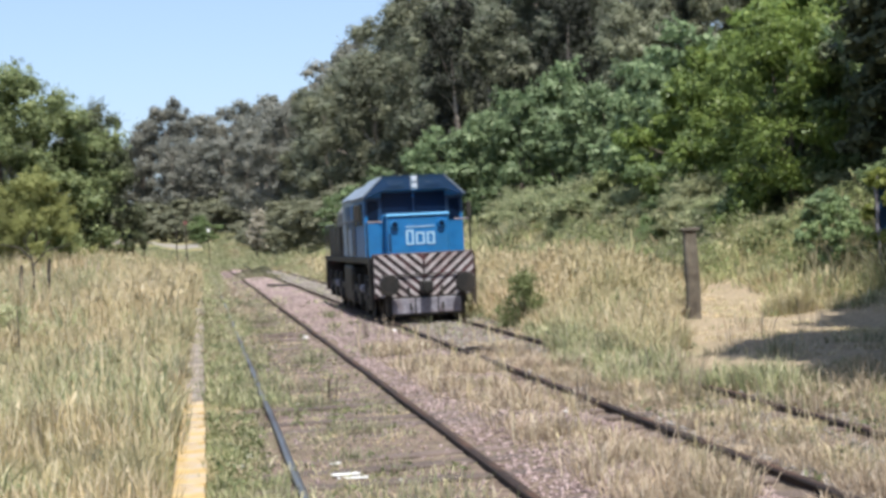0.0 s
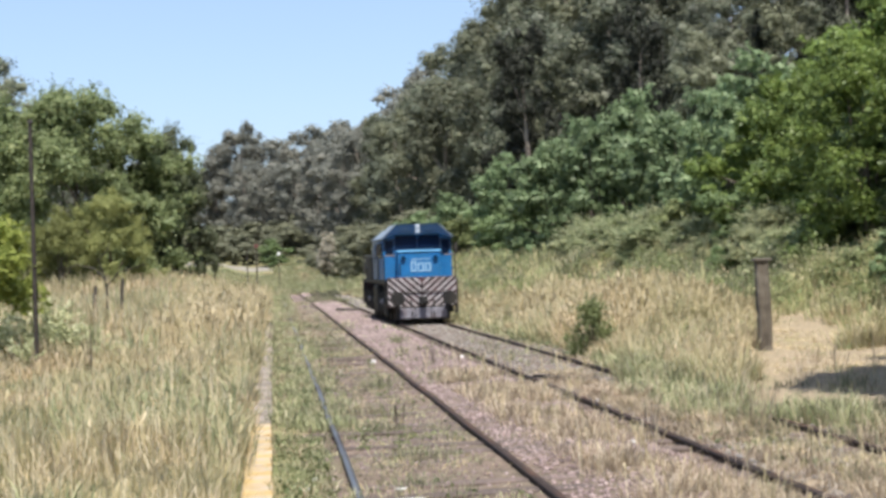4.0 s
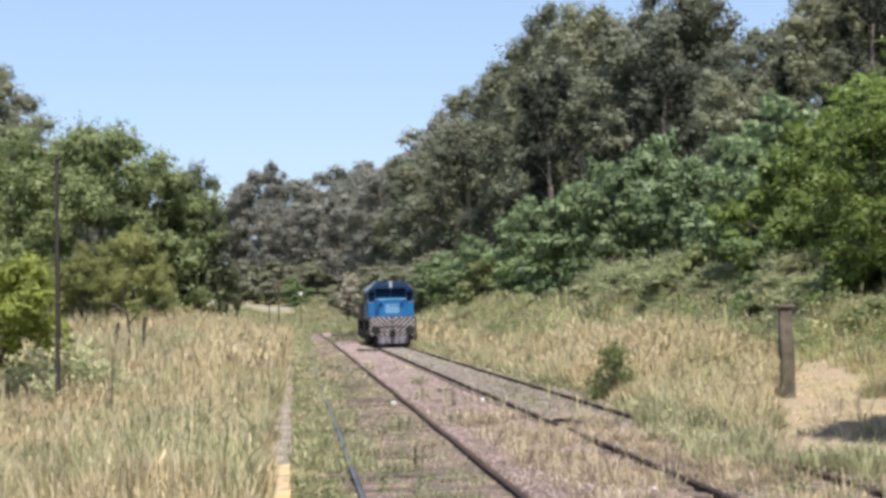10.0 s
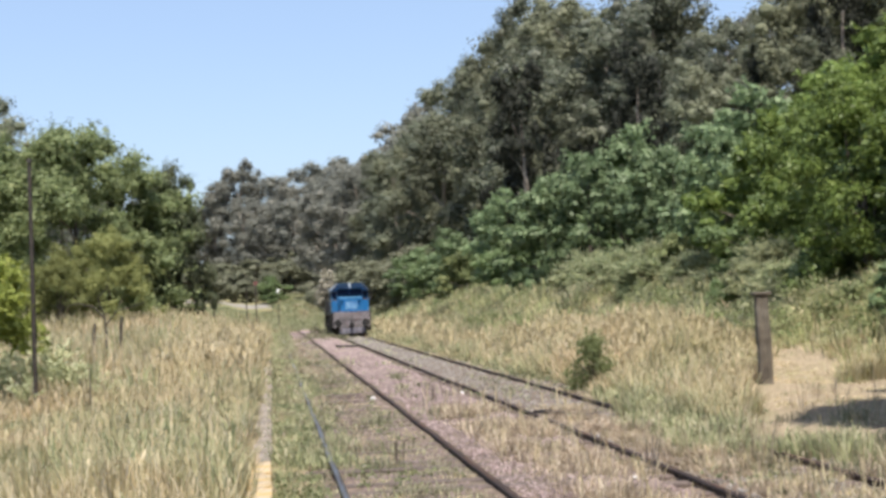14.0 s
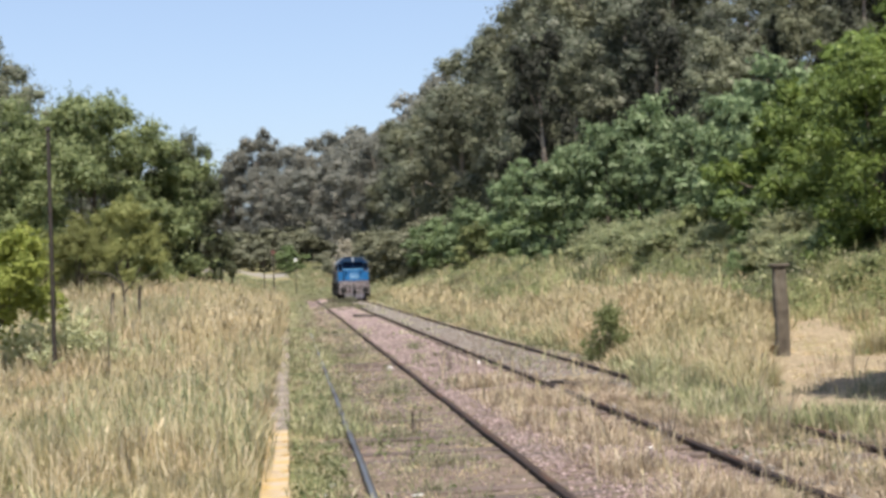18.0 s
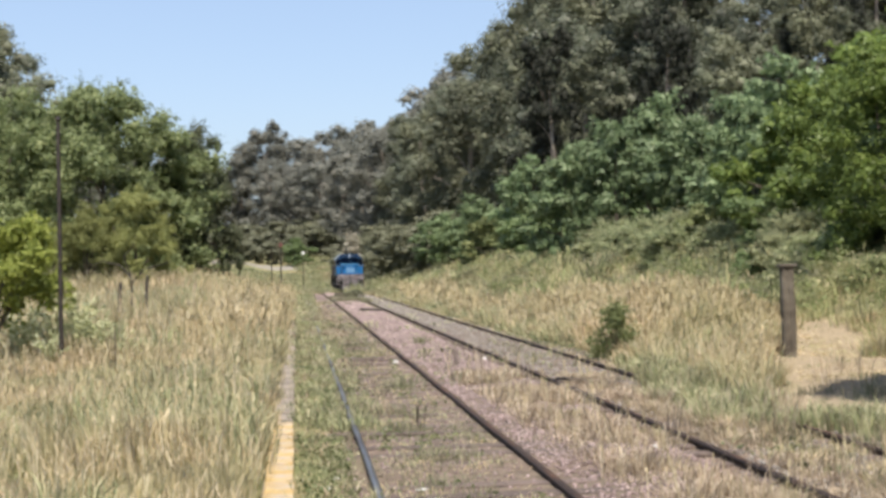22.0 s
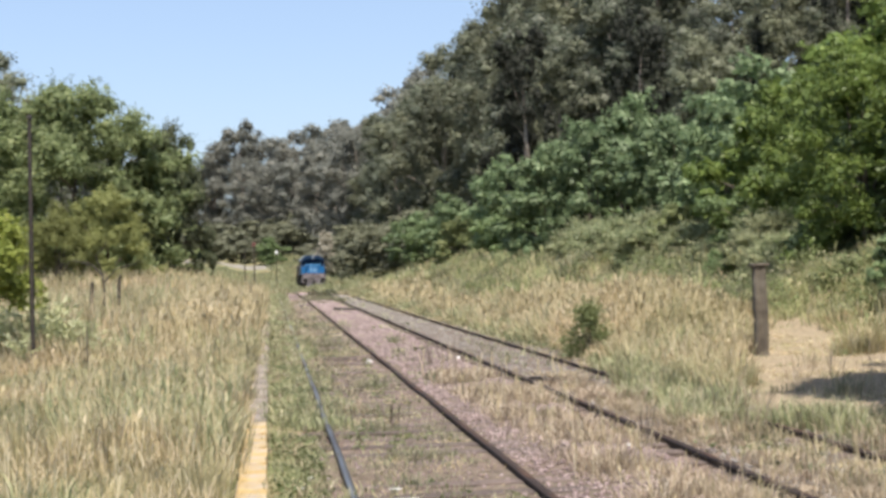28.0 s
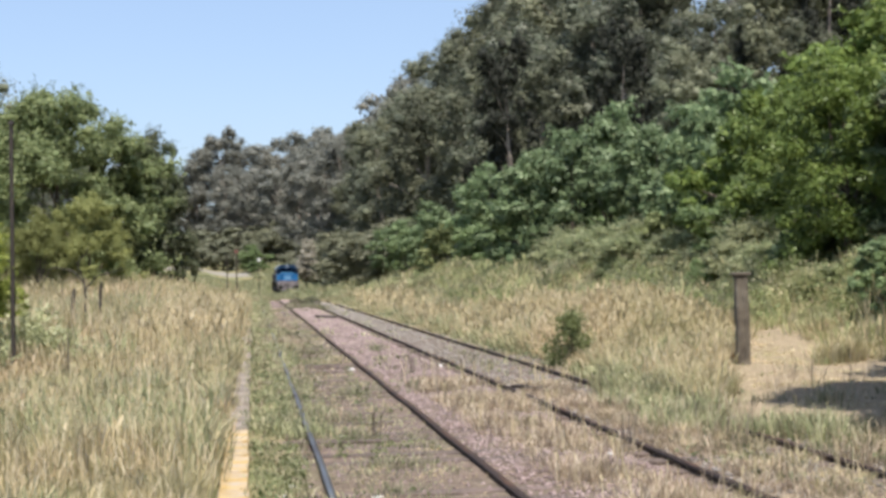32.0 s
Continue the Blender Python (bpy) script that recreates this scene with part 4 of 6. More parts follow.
# ---- grass ----
def blades(name, label, rng, n, x0, x1, y0, y1, tall, width, mat, power=1.6, keep=None, patch=2.5, lean=0.5, cover=0.0, tuft=12, dome=0.0):
    """Standing grass in tufts whose blades bend outwards; wider with distance, so that far grass stays closed."""
    n //= tuft
    y = y0 + (y1 - y0) * rng.rand(n) ** power
    x = rng.uniform(x0, x1, n)
    ok = wavy(x, y, patch) > cover + rng.uniform(-0.7, 0.5, n)
    if keep is not None:
        ok &= keep(x, y)
    x, y = x[ok], y[ok]
    hh = tall * rng.uniform(0.35, 1.2, len(x)) * np.clip(0.78 + 0.5 * wavy(x + 9, y, patch * 1.3) + 0.32 * wavy(x - 30, y * 0.6, 0.8), 0.25, 1.7)
    spread = 0.05 + 0.0018 * y + dome * rng.uniform(0.5, 1.2, len(x))
    x, y, hh, spread = (np.repeat(q, tuft) for q in (x, y, hh, spread))
    n = len(x)
    g = rng.uniform(0, 2 * np.pi, n)
    out = np.sqrt(rng.rand(n))
    x, y = x + np.cos(g) * out * spread * 1.6 + bend(y), y + np.sin(g) * out * spread * 1.6
    z = height(x, y)
    onslab = (x - bend(y) > -0.42) & (x - bend(y) < -0.05) & (y < 66)
    z = np.where(onslab, 0.34, z)
    h = hh * rng.uniform(0.5, 1.15, n) * (1 - 0.55 * out ** 2 * (dome > 0))
    w = width * (0.5 + y / 14.0) * rng.uniform(0.6, 1.4, n)
    a = g + rng.uniform(-1.2, 1.2, n) + np.pi / 2
    side = np.stack([np.cos(a), np.sin(a), np.zeros(n)], 1)
    tip = np.stack([np.cos(g), np.sin(g), np.zeros(n)], 1) * (h * lean * (0.25 + out) * rng.uniform(0.3, 1.2, n))[:, None]
    p = np.stack([x, y, z - 0.02], 1)
    up = np.array([0, 0, 1.0]) * h[:, None]
    v = np.stack([p - side * w[:, None] * 0.5, p + side * w[:, None] * 0.5, p + up * 0.62 + tip * 0.35 + side * w[:, None] * 0.6, p + up * 0.62 + tip * 0.35 - side * w[:, None] * 0.6, p + up * (1 - 0.25 * lean) + tip], 1)
    o = 5 * np.arange(n)[:, None]
    me = mesh_np(name, v.reshape(-1, 3), quads=np.array([[0, 1, 2, 3]]) + o, tris=np.array([[3, 2, 4]]) + o, mat=mat)
    return tagged(new(name, me), label, "grass", kind="stuff")


def clear_of_path(x, y):
    """No tall grass on the trodden clearing by the post and on the way that leads off behind it. Its edges follow the
    camera's sight lines.
    """
    w = 0.5 * np.sin(y * 0.9) + 0.3 * np.sin(x * 2.3 + y)
    yard = (x > 0.361 * y + 0.2 * w) & (x < 13.4 + w) & (y > 17.3 + w) & (y < 26.4 + 0.5 * w)
    way = (x > 0.375 * y + 0.1 * w) & (x < 0.440 * y - 0.20 * np.maximum(0, y - 30) + 0.15 * w) & (y >= 25.0) & (y < 33.0 + w)
    return ~(yard | way)


def beside_rails(x, y):
    """Grass keeps off the second track, except where it has closed over the far rail."""
    edge = 6.52 - 1.1 * smooth_step(15.0, 17.5, y) * smooth_step(25.0, 19.5, y) + 0.15 * np.sin(y * 2.1) + 0.1 * np.sin(y * 5.3)
    return (x > edge) & clear_of_path(x, y)


def left_of_post_view(x, y):
    """The mound is cut along a camera sight line, so that the post's foot shows."""
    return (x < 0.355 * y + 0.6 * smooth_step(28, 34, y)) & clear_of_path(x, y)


def off_rail(x, y):
    """Weeds keep clear of the second track's near rail, so that the camera sees it."""
    return (x < 3.95 + 0.5 * np.sin(y * 1.3) ** 3) | (x > 4.85) | ((np.sin(y * 1.7 + 0.4) > 0.94) & (y < 18))


def foot_of_bank(x, y):
    """The paler grass between the second track and the slope's weeds."""
    return (x < 10.9 + 1.6 * smooth_step(60, 95, y) + 0.6 * wavy(x, y, 4.0)) & clear_of_path(x, y)


def golden(x, y):
    """Where the grass has dried to gold."""
    return (wavy(x + 70, y * 0.8, 5.0) + 0.35 * wavy(x, y + 30, 1.6) > -0.12) & foot_of_bank(x, y)


def slope_edge(x, y):
    """The slope's weeds begin at an uneven line."""
    return (x > 12.6 - 2.1 * smooth_step(33, 38, y) + 0.6 * wavy(x, y, 4.0)) & clear_of_path(x, y)


def past_paint(x, y):
    """The painted and the bare concrete edge are kept free for a stretch."""
    return (x < -0.33 - 0.05 * np.sin(y * 2.1)) | ((y > 42.0 + 0.8 * np.sin(x * 30)) & (x < -0.25 + 0.0008 * y))


G = np.random.RandomState(77)
blades("tall_grass", "tall dry golden grass on the platform", G, 130000, -6.5, -0.22, 4.5, 30, 0.43, 0.0075, STRAW, 1.25, past_paint, 3.0, 0.45, -0.6)
blades("tall_grass", "half-green tall grass on the platform", G, 60000, -6.5, -0.30, 4.5, 30, 0.40, 0.0075, MIXGRASS, 1.25, past_paint, 2.0, 0.5, 0.1)
blades("tall_grass", "dry grass behind on the platform and the field", G, 90000, -14, -0.38, 28, 92, 0.85, 0.0065, STRAW, 1.2, None, 4.0, 0.4, -0.4)
blades("tall_grass", "green patches of grass on the far platform", G, 55000, -14, -0.40, 24, 92, 0.85, 0.0065, MIXGRASS, 1.2, None, 3.0, 0.4, 0.1)
blades("tall_grass", "far dry grass along the platform side of the tracks", G, 36000, -16, 0.2, 85, 212, 0.42, 0.006, STRAW, 1.0, golden, 6.0, 0.35, -0.4, 60, 0.5)
blades("tall_grass", "far green grass on the rise beyond the curve", G, 90000, -16, 12.0, 165, 222, 0.36, 0.006, MIXGRASS, 1.0, None, 6.0, 0.4, -0.9, 60, 0.7)
blades("tall_grass", "far green grass along the platform side of the tracks", G, 50000, -18, 0.2, 80, 212, 0.40, 0.006, MIXGRASS, 1.0, None, 6.0, 0.35, -0.5, 60, 0.5)
blades("tall_grass", "grass grown over the far stretch of both tracks", G, 50000, -0.5, 7.3, 124, 222, 0.34, 0.006, MIXGRASS, 1.1, None, 4.0, 0.4, -1.2, 60, 0.5)
blades("tall_grass", "dry grass among the far rails", G, 16000, -0.5, 7.3, 112, 222, 0.30, 0.006, STRAW, 1.1, None, 3.0, 0.4, -0.1, 60, 0.4)
blades("weeds", "weeds along the far ballast's edges", G, 5000, 2.6, 4.5, 80, 104, 0.34, 0.006, GREENGRASS, 0.6, None, 2.0, 0.5, 0.1, 50, 0.3)
blades("weeds", "low green weeds between platform and rail", G, 24000, 0.0, 0.60, 5, 60, 0.13, 0.007, GREENGRASS, 1.3, None, 1.6, 0.9, -0.1, 8)
blades("weeds", "short weeds along the foot of the platform wall", G, 6000, -0.04, 0.16, 5, 66, 0.13, 0.006, MIXGRASS, 1.3, None, 2.2, 0.5, 0.0, 8)
blades("tall_grass", "dry grass overhanging the bare platform edge", G, 15000, -0.62, -0.28, 15, 66, 0.22, 0.006, STRAW, 1.2, past_paint, 3.0, 0.7, -0.6)
blades("weeds", "dry blades between platform and rail", G, 9000, 0.0, 0.62, 5, 75, 0.17, 0.006, DRYWEED, 1.3, None, 1.2, 0.7, 0.0, 8)
blades("weeds", "half-green blades between platform and rail", G, 18000, 0.0, 0.66, 5, 75, 0.17, 0.006, MIXGRASS, 1.3, None, 1.5, 0.7, -0.2, 8)
blades("weeds", "sparse dry weeds between the platform track's rails", G, 14000, 0.75, 2.15, 6, 90, 0.18, 0.005, MIXGRASS, 1.4, None, 1.6, 0.9, 0.15, 18, 0.16)
blades("weeds", "dry grass closing over the far stretch of the platform rail", G, 36000, 0.10, 1.05, 17.0, 128, 0.23, 0.0062, MIXGRASS, 1.15, None, 2.4, 0.6, -0.9, 16, 0.06)
blades("weeds", "dry brown weeds along the far platform rail", G, 14000, 0.28, 1.5, 18, 88, 0.22, 0.006, DRYWEED, 1.15, None, 2.0, 0.6, -0.3, 16, 0.06)
blades("weeds", "dry straw lying between the platform track's rails", G, 17000, 0.75, 2.2, 6, 70, 0.10, 0.005, STRAW, 1.4, None, 1.6, 1.8, -0.2, 8)
blades("weeds", "green weeds between the platform track's rails", G, 16000, 0.85, 2.05, 6, 60, 0.26, 0.0055, GREENGRASS, 1.4, None, 1.2, 0.7, 0.2, 26, 0.12)
blades("weeds", "dry golden weeds on the ballast between the tracks", G, 70000, 2.9, 5.6, 6, 25, 0.24, 0.0055, DRYWEED, 1.3, off_rail, 1.5, 0.8, -0.25, 14)
blades("weeds", "dry weeds grown over the second track's near rail", G, 5000, 4.25, 5.0, 7, 24, 0.20, 0.0055, DRYWEED, 1.2, None, 1.4, 0.8, 0.25, 10)
blades("weeds", "pale straw stems on the near ballast", G, 8000, 2.9, 5.2, 6, 23, 0.34, 0.005, STRAW, 1.1, off_rail, 1.2, 0.5, 0.25, 6)
blades("weeds", "green tufts on the near ballast", G, 8000, 2.7, 6.9, 6, 36, 0.28, 0.006, GREENGRASS, 1.5, off_rail, 1.2, 0.7, 0.4, 10)
blades("weeds", "sparse weeds on the far ballast", G, 6000, 2.6, 6.0, 24, 130, 0.20, 0.006, MIXGRASS, 1.3, None, 1.5, 0.8, 0.3, 8)
blades("tall_grass", "low dry grass beside the near second track", G, 60000, 6.3, 12.5, 7, 24, 0.36, 0.0055, DRYWEED, 1.2, beside_rails, 2.2, 0.7, 0.2)
blades("weeds", "golden dry tufts between the second track's near rails", G, 9000, 5.2, 6.15, 7, 17, 0.22, 0.0055, STRAW, 1.2, None, 1.3, 0.8, 0.15, 12)
blades("tall_grass", "grass grown over the second track's far rail", G, 26000, 5.3, 7.2, 15, 26.5, 0.40, 0.006, MIXGRASS, 1.0, beside_rails, 1.8, 0.6, -0.6, 14)
blades("tall_grass", "low green grass beside the near second track", G, 42000, 6.3, 13.5, 7, 26, 0.36, 0.0055, GREENGRASS, 1.2, beside_rails, 1.8, 0.7, -0.2)
blades("weeds", "green weeds between the second track's rails", G, 7000, 5.1, 6.0, 7, 18, 0.24, 0.006, GREENGRASS, 1.2, None, 1.5, 0.7, 0.15, 10)
blades("tall_grass", "tall golden grass mound beside the second track", G, 70000, 6.9, 11.2, 20, 38, 0.62, 0.006, STRAW, 1.0, left_of_post_view, 2.4, 0.75, -0.5)
blades("tall_grass", "green blades in the golden mound", G, 30000, 6.7, 11.2, 18, 38, 0.55, 0.006, MIXGRASS, 1.0, left_of_post_view, 2.0, 0.5, -0.2)
blades("tall_grass", "dry golden grass beside the second track", G, 80000, 7.0, 12.5, 21, 48, 0.58, 0.007, STRAW, 1.2, clear_of_path, 2.6, 0.5, -0.2)
blades("tall_grass", "half-green grass beside the second track", G, 50000, 6.95, 12.5, 21, 48, 0.48, 0.007, MIXGRASS, 1.2, clear_of_path, 2.0, 0.5, 0.1)
blades("weeds", "short dry grass along the second track", G, 30000, 6.32, 7.3, 24, 112, 0.13, 0.006, STRAW, 1.2, None, 2.0, 0.7, -0.2, 10)
blades("tall_grass", "golden grass mounds along the foot of the bank", G, 90000, 7.15, 11.6, 36, 130, 0.75, 0.0055, STRAW, 1.15, golden, 3.0, 0.6, -0.5, 60, 0.42)
blades("tall_grass", "half-green grass mounds along the foot of the bank", G, 160000, 7.15, 13.0, 34, 130, 0.70, 0.0055, MIXGRASS, 1.15, foot_of_bank, 2.6, 0.6, -0.6, 60, 0.42)
blades("tall_grass", "green grass between the golden mounds", G, 90000, 7.4, 13.5, 36, 130, 0.58, 0.0060, GREENGRASS, 1.1, foot_of_bank, 2.6, 0.6, -0.1, 30, 0.3)
blades("tall_weeds", "tall russet and green weeds on the slope", G, 150000, 10.4, 20.5, 26, 125, 1.25, 0.006, REDWEED, 1.2, slope_edge, 3.0, 0.75, -0.6, 60, 0.45)
blades("tall_weeds", "green leafy weeds on the slope", G, 110000, 10.4, 20.5, 26, 120, 1.25, 0.008, GREENGRASS, 1.2, slope_edge, 3.5, 0.75, -0.1, 60, 0.45)
blades("tall_grass", "far grass beside the curve", G, 80000, 5.0, 17.5, 122, 262, 1.0, 0.006, MIXGRASS, 1.0, None, 5.0, 0.35, -0.6, 60, 0.6)
blades("tall_grass", "far golden grass beside the curve", G, 24000, 6.8, 11, 110, 228, 0.8, 0.006, STRAW, 1.0, golden, 5.0, 0.35, -0.3, 60, 0.5)
blades("weeds", "trodden straw on the clearing", G, 36000, 8.5, 14.5, 18, 36, 0.10, 0.006, STRAW, 1.0, None, 1.5, 2.2, -0.1, 8)
blades("tall_grass", "golden tussocks at the back of the clearing", G, 16000, 11.6, 14.4, 26.2, 32, 0.45, 0.007, STRAW, 1.0, clear_of_path, 1.6, 1.1, -0.1, 40, 0.22)
blades("tall_grass", "green grass at the back of the clearing", G, 16000, 13.0, 17.0, 24.0, 33, 0.36, 0.007, MIXGRASS, 1.0, clear_of_path, 1.6, 0.6, -0.3, 40, 0.2)

blades("tall_grass", "pale whitish seeding grass tussocks behind the platform", G, 26000, -13, -1.2, 30, 84, 1.25, 0.0050, STRAW, 1.0, golden, 4.0, 0.45, 0.0, 60, 0.35)
blades("tall_weeds", "green weeds standing in the platform's dry grass", G, 30000, -8, -0.6, 8, 60, 0.62, 0.006, GREENGRASS, 1.2, None, 3.0, 0.5, 0.3, 40, 0.24)
blades("weeds", "sparse sprigs on the trodden clearing", G, 2500, 7.2, 14.5, 17.5, 34, 0.26, 0.006, MIXGRASS, 1.0, None, 1.6, 0.7, 0.4, 20, 0.12)
blades("weeds", "green sprigs in the shaded edge of the clearing", G, 3500, 6.8, 12.0, 15.5, 20.5, 0.34, 0.006, GREENGRASS, 1.0, None, 1.6, 0.7, 0.05, 20, 0.12)
blades("tall_weeds", "brown dried weed stems beside the second track", G, 6000, 3.0, 11.0, 8, 24, 0.75, 0.0045, DRYWEED, 1.0, off_rail, 1.8, 0.5, 0.3, 10, 0.06)
blades("tall_grass", "darker green weeds low in the platform's grass", G, 8000, -6.5, -0.4, 5, 32, 0.34, 0.009, GREENGRASS, 1.3, past_paint, 1.6, 0.5, 0.3, 30, 0.12)

blades("tall_grass", "pale seeding grass leaning over the platform edge", G, 16000, -1.4, -0.55, 22, 64, 0.62, 0.0065, STRAW, 1.1, None, 3.0, 0.5, -0.2, 40, 0.16)
blades("tall_grass", "golden grass strip along the second track", G, 24000, 6.95, 8.9, 42, 120, 0.55, 0.006, STRAW, 1.1, None, 3.0, 0.6, 0.0, 60, 0.35)
blades("tall_grass", "tall dry grass around the near end of the platform", G, 26000, -6.5, -0.45, -4, 5, 0.46, 0.010, STRAW, 1.0, None, 3.0, 0.45, -0.6)
blades("weeds", "weeds at the near foot of the platform", G, 7000, -0.05, 0.58, -3, 5, 0.20, 0.010, GREENGRASS, 1.0, None, 1.6, 0.9, -0.4, 8)
blades("weeds", "dry weeds on the nearest ballast", G, 9000, 2.9, 4.0, -2, 6.5, 0.28, 0.010, DRYWEED, 1.0, None, 1.5, 0.7, -0.1, 12)
blades("tall_grass", "dry and green grass at the near end beside the second track", G, 20000, 6.3, 12.5, -2, 7.5, 0.40, 0.010, MIXGRASS, 1.0, None, 2.2, 0.6, -0.1, 14)


def plumes(name, label, rng, n, x0, x1, y0, y1, tall, head, mat, power=1.2, keep=None, patch=2.5, cover=0.0):
    """Single stems that each carry a loose feathery seed head of two crossed leaves and a few side sprays."""
    y = y0 + (y1 - y0) * rng.rand(n) ** power
    x = rng.uniform(x0, x1, n)
    ok = wavy(x + 21, y, patch) > cover + rng.uniform(-0.6, 0.5, n)
    if keep is not None:
        ok &= keep(x, y)
    x, y = x[ok], y[ok]
    n = len(x)
    x = x + bend(y)
    h = tall * rng.uniform(0.6, 1.2, n)
    a = rng.uniform(0, 2 * np.pi, n)
    lean = h * rng.uniform(0.05, 0.4, n)
    foot = np.stack([x, y, height(x, y)], 1)
    top = foot + np.stack([np.cos(a) * lean, np.sin(a) * lean, h], 1)
    along = unit(top - foot + np.stack([np.cos(a), np.sin(a), np.zeros(n)], 1) * (h * 0.15)[:, None])
    grow = (0.8 + y / 45.0) * rng.uniform(0.6, 1.3, n)
    quads = []
    w = (0.0022 * (0.6 + y / 14.0))[:, None]
    side = np.stack([np.ones(n), np.zeros(n), np.zeros(n)], 1)
    quads.append(np.stack([foot - side * w, foot + side * w, top + side * w, top - side * w], 1))
    for k in range(4):
        b = rng.uniform(0, np.pi, n)
        s = np.stack([np.cos(b), np.sin(b), rng.uniform(-0.3, 0.3, n)], 1)
        tilt = unit(along + s * rng.uniform(-0.7, 0.7, (n, 1)) * (k > 1))
        length, wide = (head * grow)[:, None], (head * 0.16 * grow)[:, None]
        o = top - along * length * rng.uniform(0.0, 0.6, (n, 1)) * (k > 1)
        quads.append(np.stack([o - tilt * length * 0.5, o + s * wide, o + tilt * length * 0.6, o - s * wide], 1))
    v = np.concatenate(quads).reshape(-1, 3)
    tagged(new(name, mesh_np(name, v, quads=np.arange(len(v)).reshape(-1, 4), mat=mat)), label, "grass", kind="stuff")


def low_leaves(name, label, rng, n, x0, x1, y0, y1, r, leaf, mat, power=1.3, patch=1.2, cover=0.0, per=14, lift=0.0, keep=None):
    """Creeping leafy weeds in low cushions."""
    y = y0 + (y1 - y0) * rng.rand(n) ** power
    x = rng.uniform(x0, x1, n)
    ok = wavy(x, y + 50, patch) > cover + rng.uniform(-0.5, 0.5, n)
    if keep is not None:
        ok &= keep(x, y)
    x, y = x[ok] + bend(y[ok]), y[ok]
    rr = r * rng.uniform(0.5, 1.3, len(x))
    v, q = leaf_quads(rng, np.stack([x, y, height(x, y) + rr * 0.3 + lift * rng.rand(len(x))], 1), rr, per, leaf, 0.6, 0.1, 0.4, 0.6)
    tagged(new(name, mesh_np(name, v, quads=q, mat=mat)), label, "weeds", kind="stuff")


plumes("seeding_grass", "pale feathery seed heads over the platform's grass", G, 2600, -6.8, -0.35, 6, 34, 0.52, 0.06, PLUME, 1.2, past_paint, 2.4, 0.0)
plumes("seeding_grass", "tall pale seed heads along the platform's edge", G, 2600, -2.4, -0.5, 27, 62, 0.80, 0.12, PLUME, 1.2, None, 3.0, -0.4)
plumes("seeding_grass", "pale seed heads over the far platform's grass", G, 2600, -13, -0.3, 30, 90, 0.85, 0.09, PLUME, 1.2, None, 4.0, 0.1)
plumes("seeding_grass", "pale seed heads over the mound by the second track", G, 3000, 6.7, 11.5, 18, 40, 0.72, 0.08, PLUME, 1.0, beside_rails, 2.4, 0.1)
plumes("seeding_grass", "pale golden seed heads on the crests of the grassy mounds", G, 3600, 7.6, 11.6, 29, 50, 0.66, 0.10, PLUME, 1.0, left_of_post_view, 1.6, -0.1)
low_leaves("leafy_weeds", "golden tufts of dry leaves on the grassy mounds", G, 500, 7.4, 11.5, 24, 50, 0.30, 0.045, STRAW, 1.0, 1.8, 0.0, 60, 0.2, left_of_post_view)
plumes("seeding_grass", "pale seed heads along the foot of the bank", G, 4500, 6.9, 13.5, 38, 110, 0.80, 0.12, PLUME, 1.15, golden, 3.0, 0.1)
plumes("seeding_grass", "russet seed heads over the weeds of the slope", G, 2500, 11.6, 19.0, 28, 100, 1.0, 0.10, REDWEED, 1.1, slope_edge, 3.0, 0.2)
low_leaves("leafy_weeds", "leafy green weeds in cushions on the slope", G, 1000, 10.5, 20.0, 34, 95, 0.55, 0.050, GREENGRASS, 1.2, 3.0, 0.15, 110, 0.7, slope_edge)
low_leaves("leafy_weeds", "half-dry leafy weeds in cushions on the slope", G, 1000, 10.5, 19.0, 30, 100, 0.50, 0.050, OLIVE, 1.2, 3.4, 0.1, 110, 0.7, slope_edge)
low_leaves("leafy_weeds", "russet dry weeds in cushions on the slope", G, 450, 10.8, 19.0, 34, 100, 0.45, 0.050, REDWEED, 1.2, 4.0, 0.2, 110, 0.6, slope_edge)
plumes("seeding_weeds", "pale seeding stems on the ballast between the tracks", G, 700, 2.8, 6.1, 7, 26, 0.40, 0.05, PLUME, 1.2, off_rail, 1.4, 0.2)
low_leaves("leafy_weeds", "low leafy green weeds at the foot of the platform", G, 1200, 0.0, 0.52, 6, 40, 0.09, 0.026, LOWLEAF, 1.2, 1.4, 0.1)
low_leaves("leafy_weeds", "leafy green weeds scattered between the platform track's rails", G, 420, 0.8, 2.1, 7, 45, 0.11, 0.028, LOWLEAF, 1.2, 1.2, 0.25)
low_leaves("leafy_weeds", "leafy green weeds on the near second track", G, 300, 4.8, 7.6, 8, 22, 0.13, 0.032, LOWLEAF, 1.0, 1.6, 0.15)
low_leaves("leafy_weeds", "leafy green weeds low in the platform's grass", G, 700, -6.5, -0.6, 6, 34, 0.20, 0.038, LOWLEAF, 1.1, 2.4, 0.3)
low_leaves("leafy_weeds", "leafy green weeds along the edge of the second track", G, 900, 6.4, 9.5, 17, 90, 0.28, 0.055, LOWLEAF, 1.2, 2.4, 0.2, keep=clear_of_path)


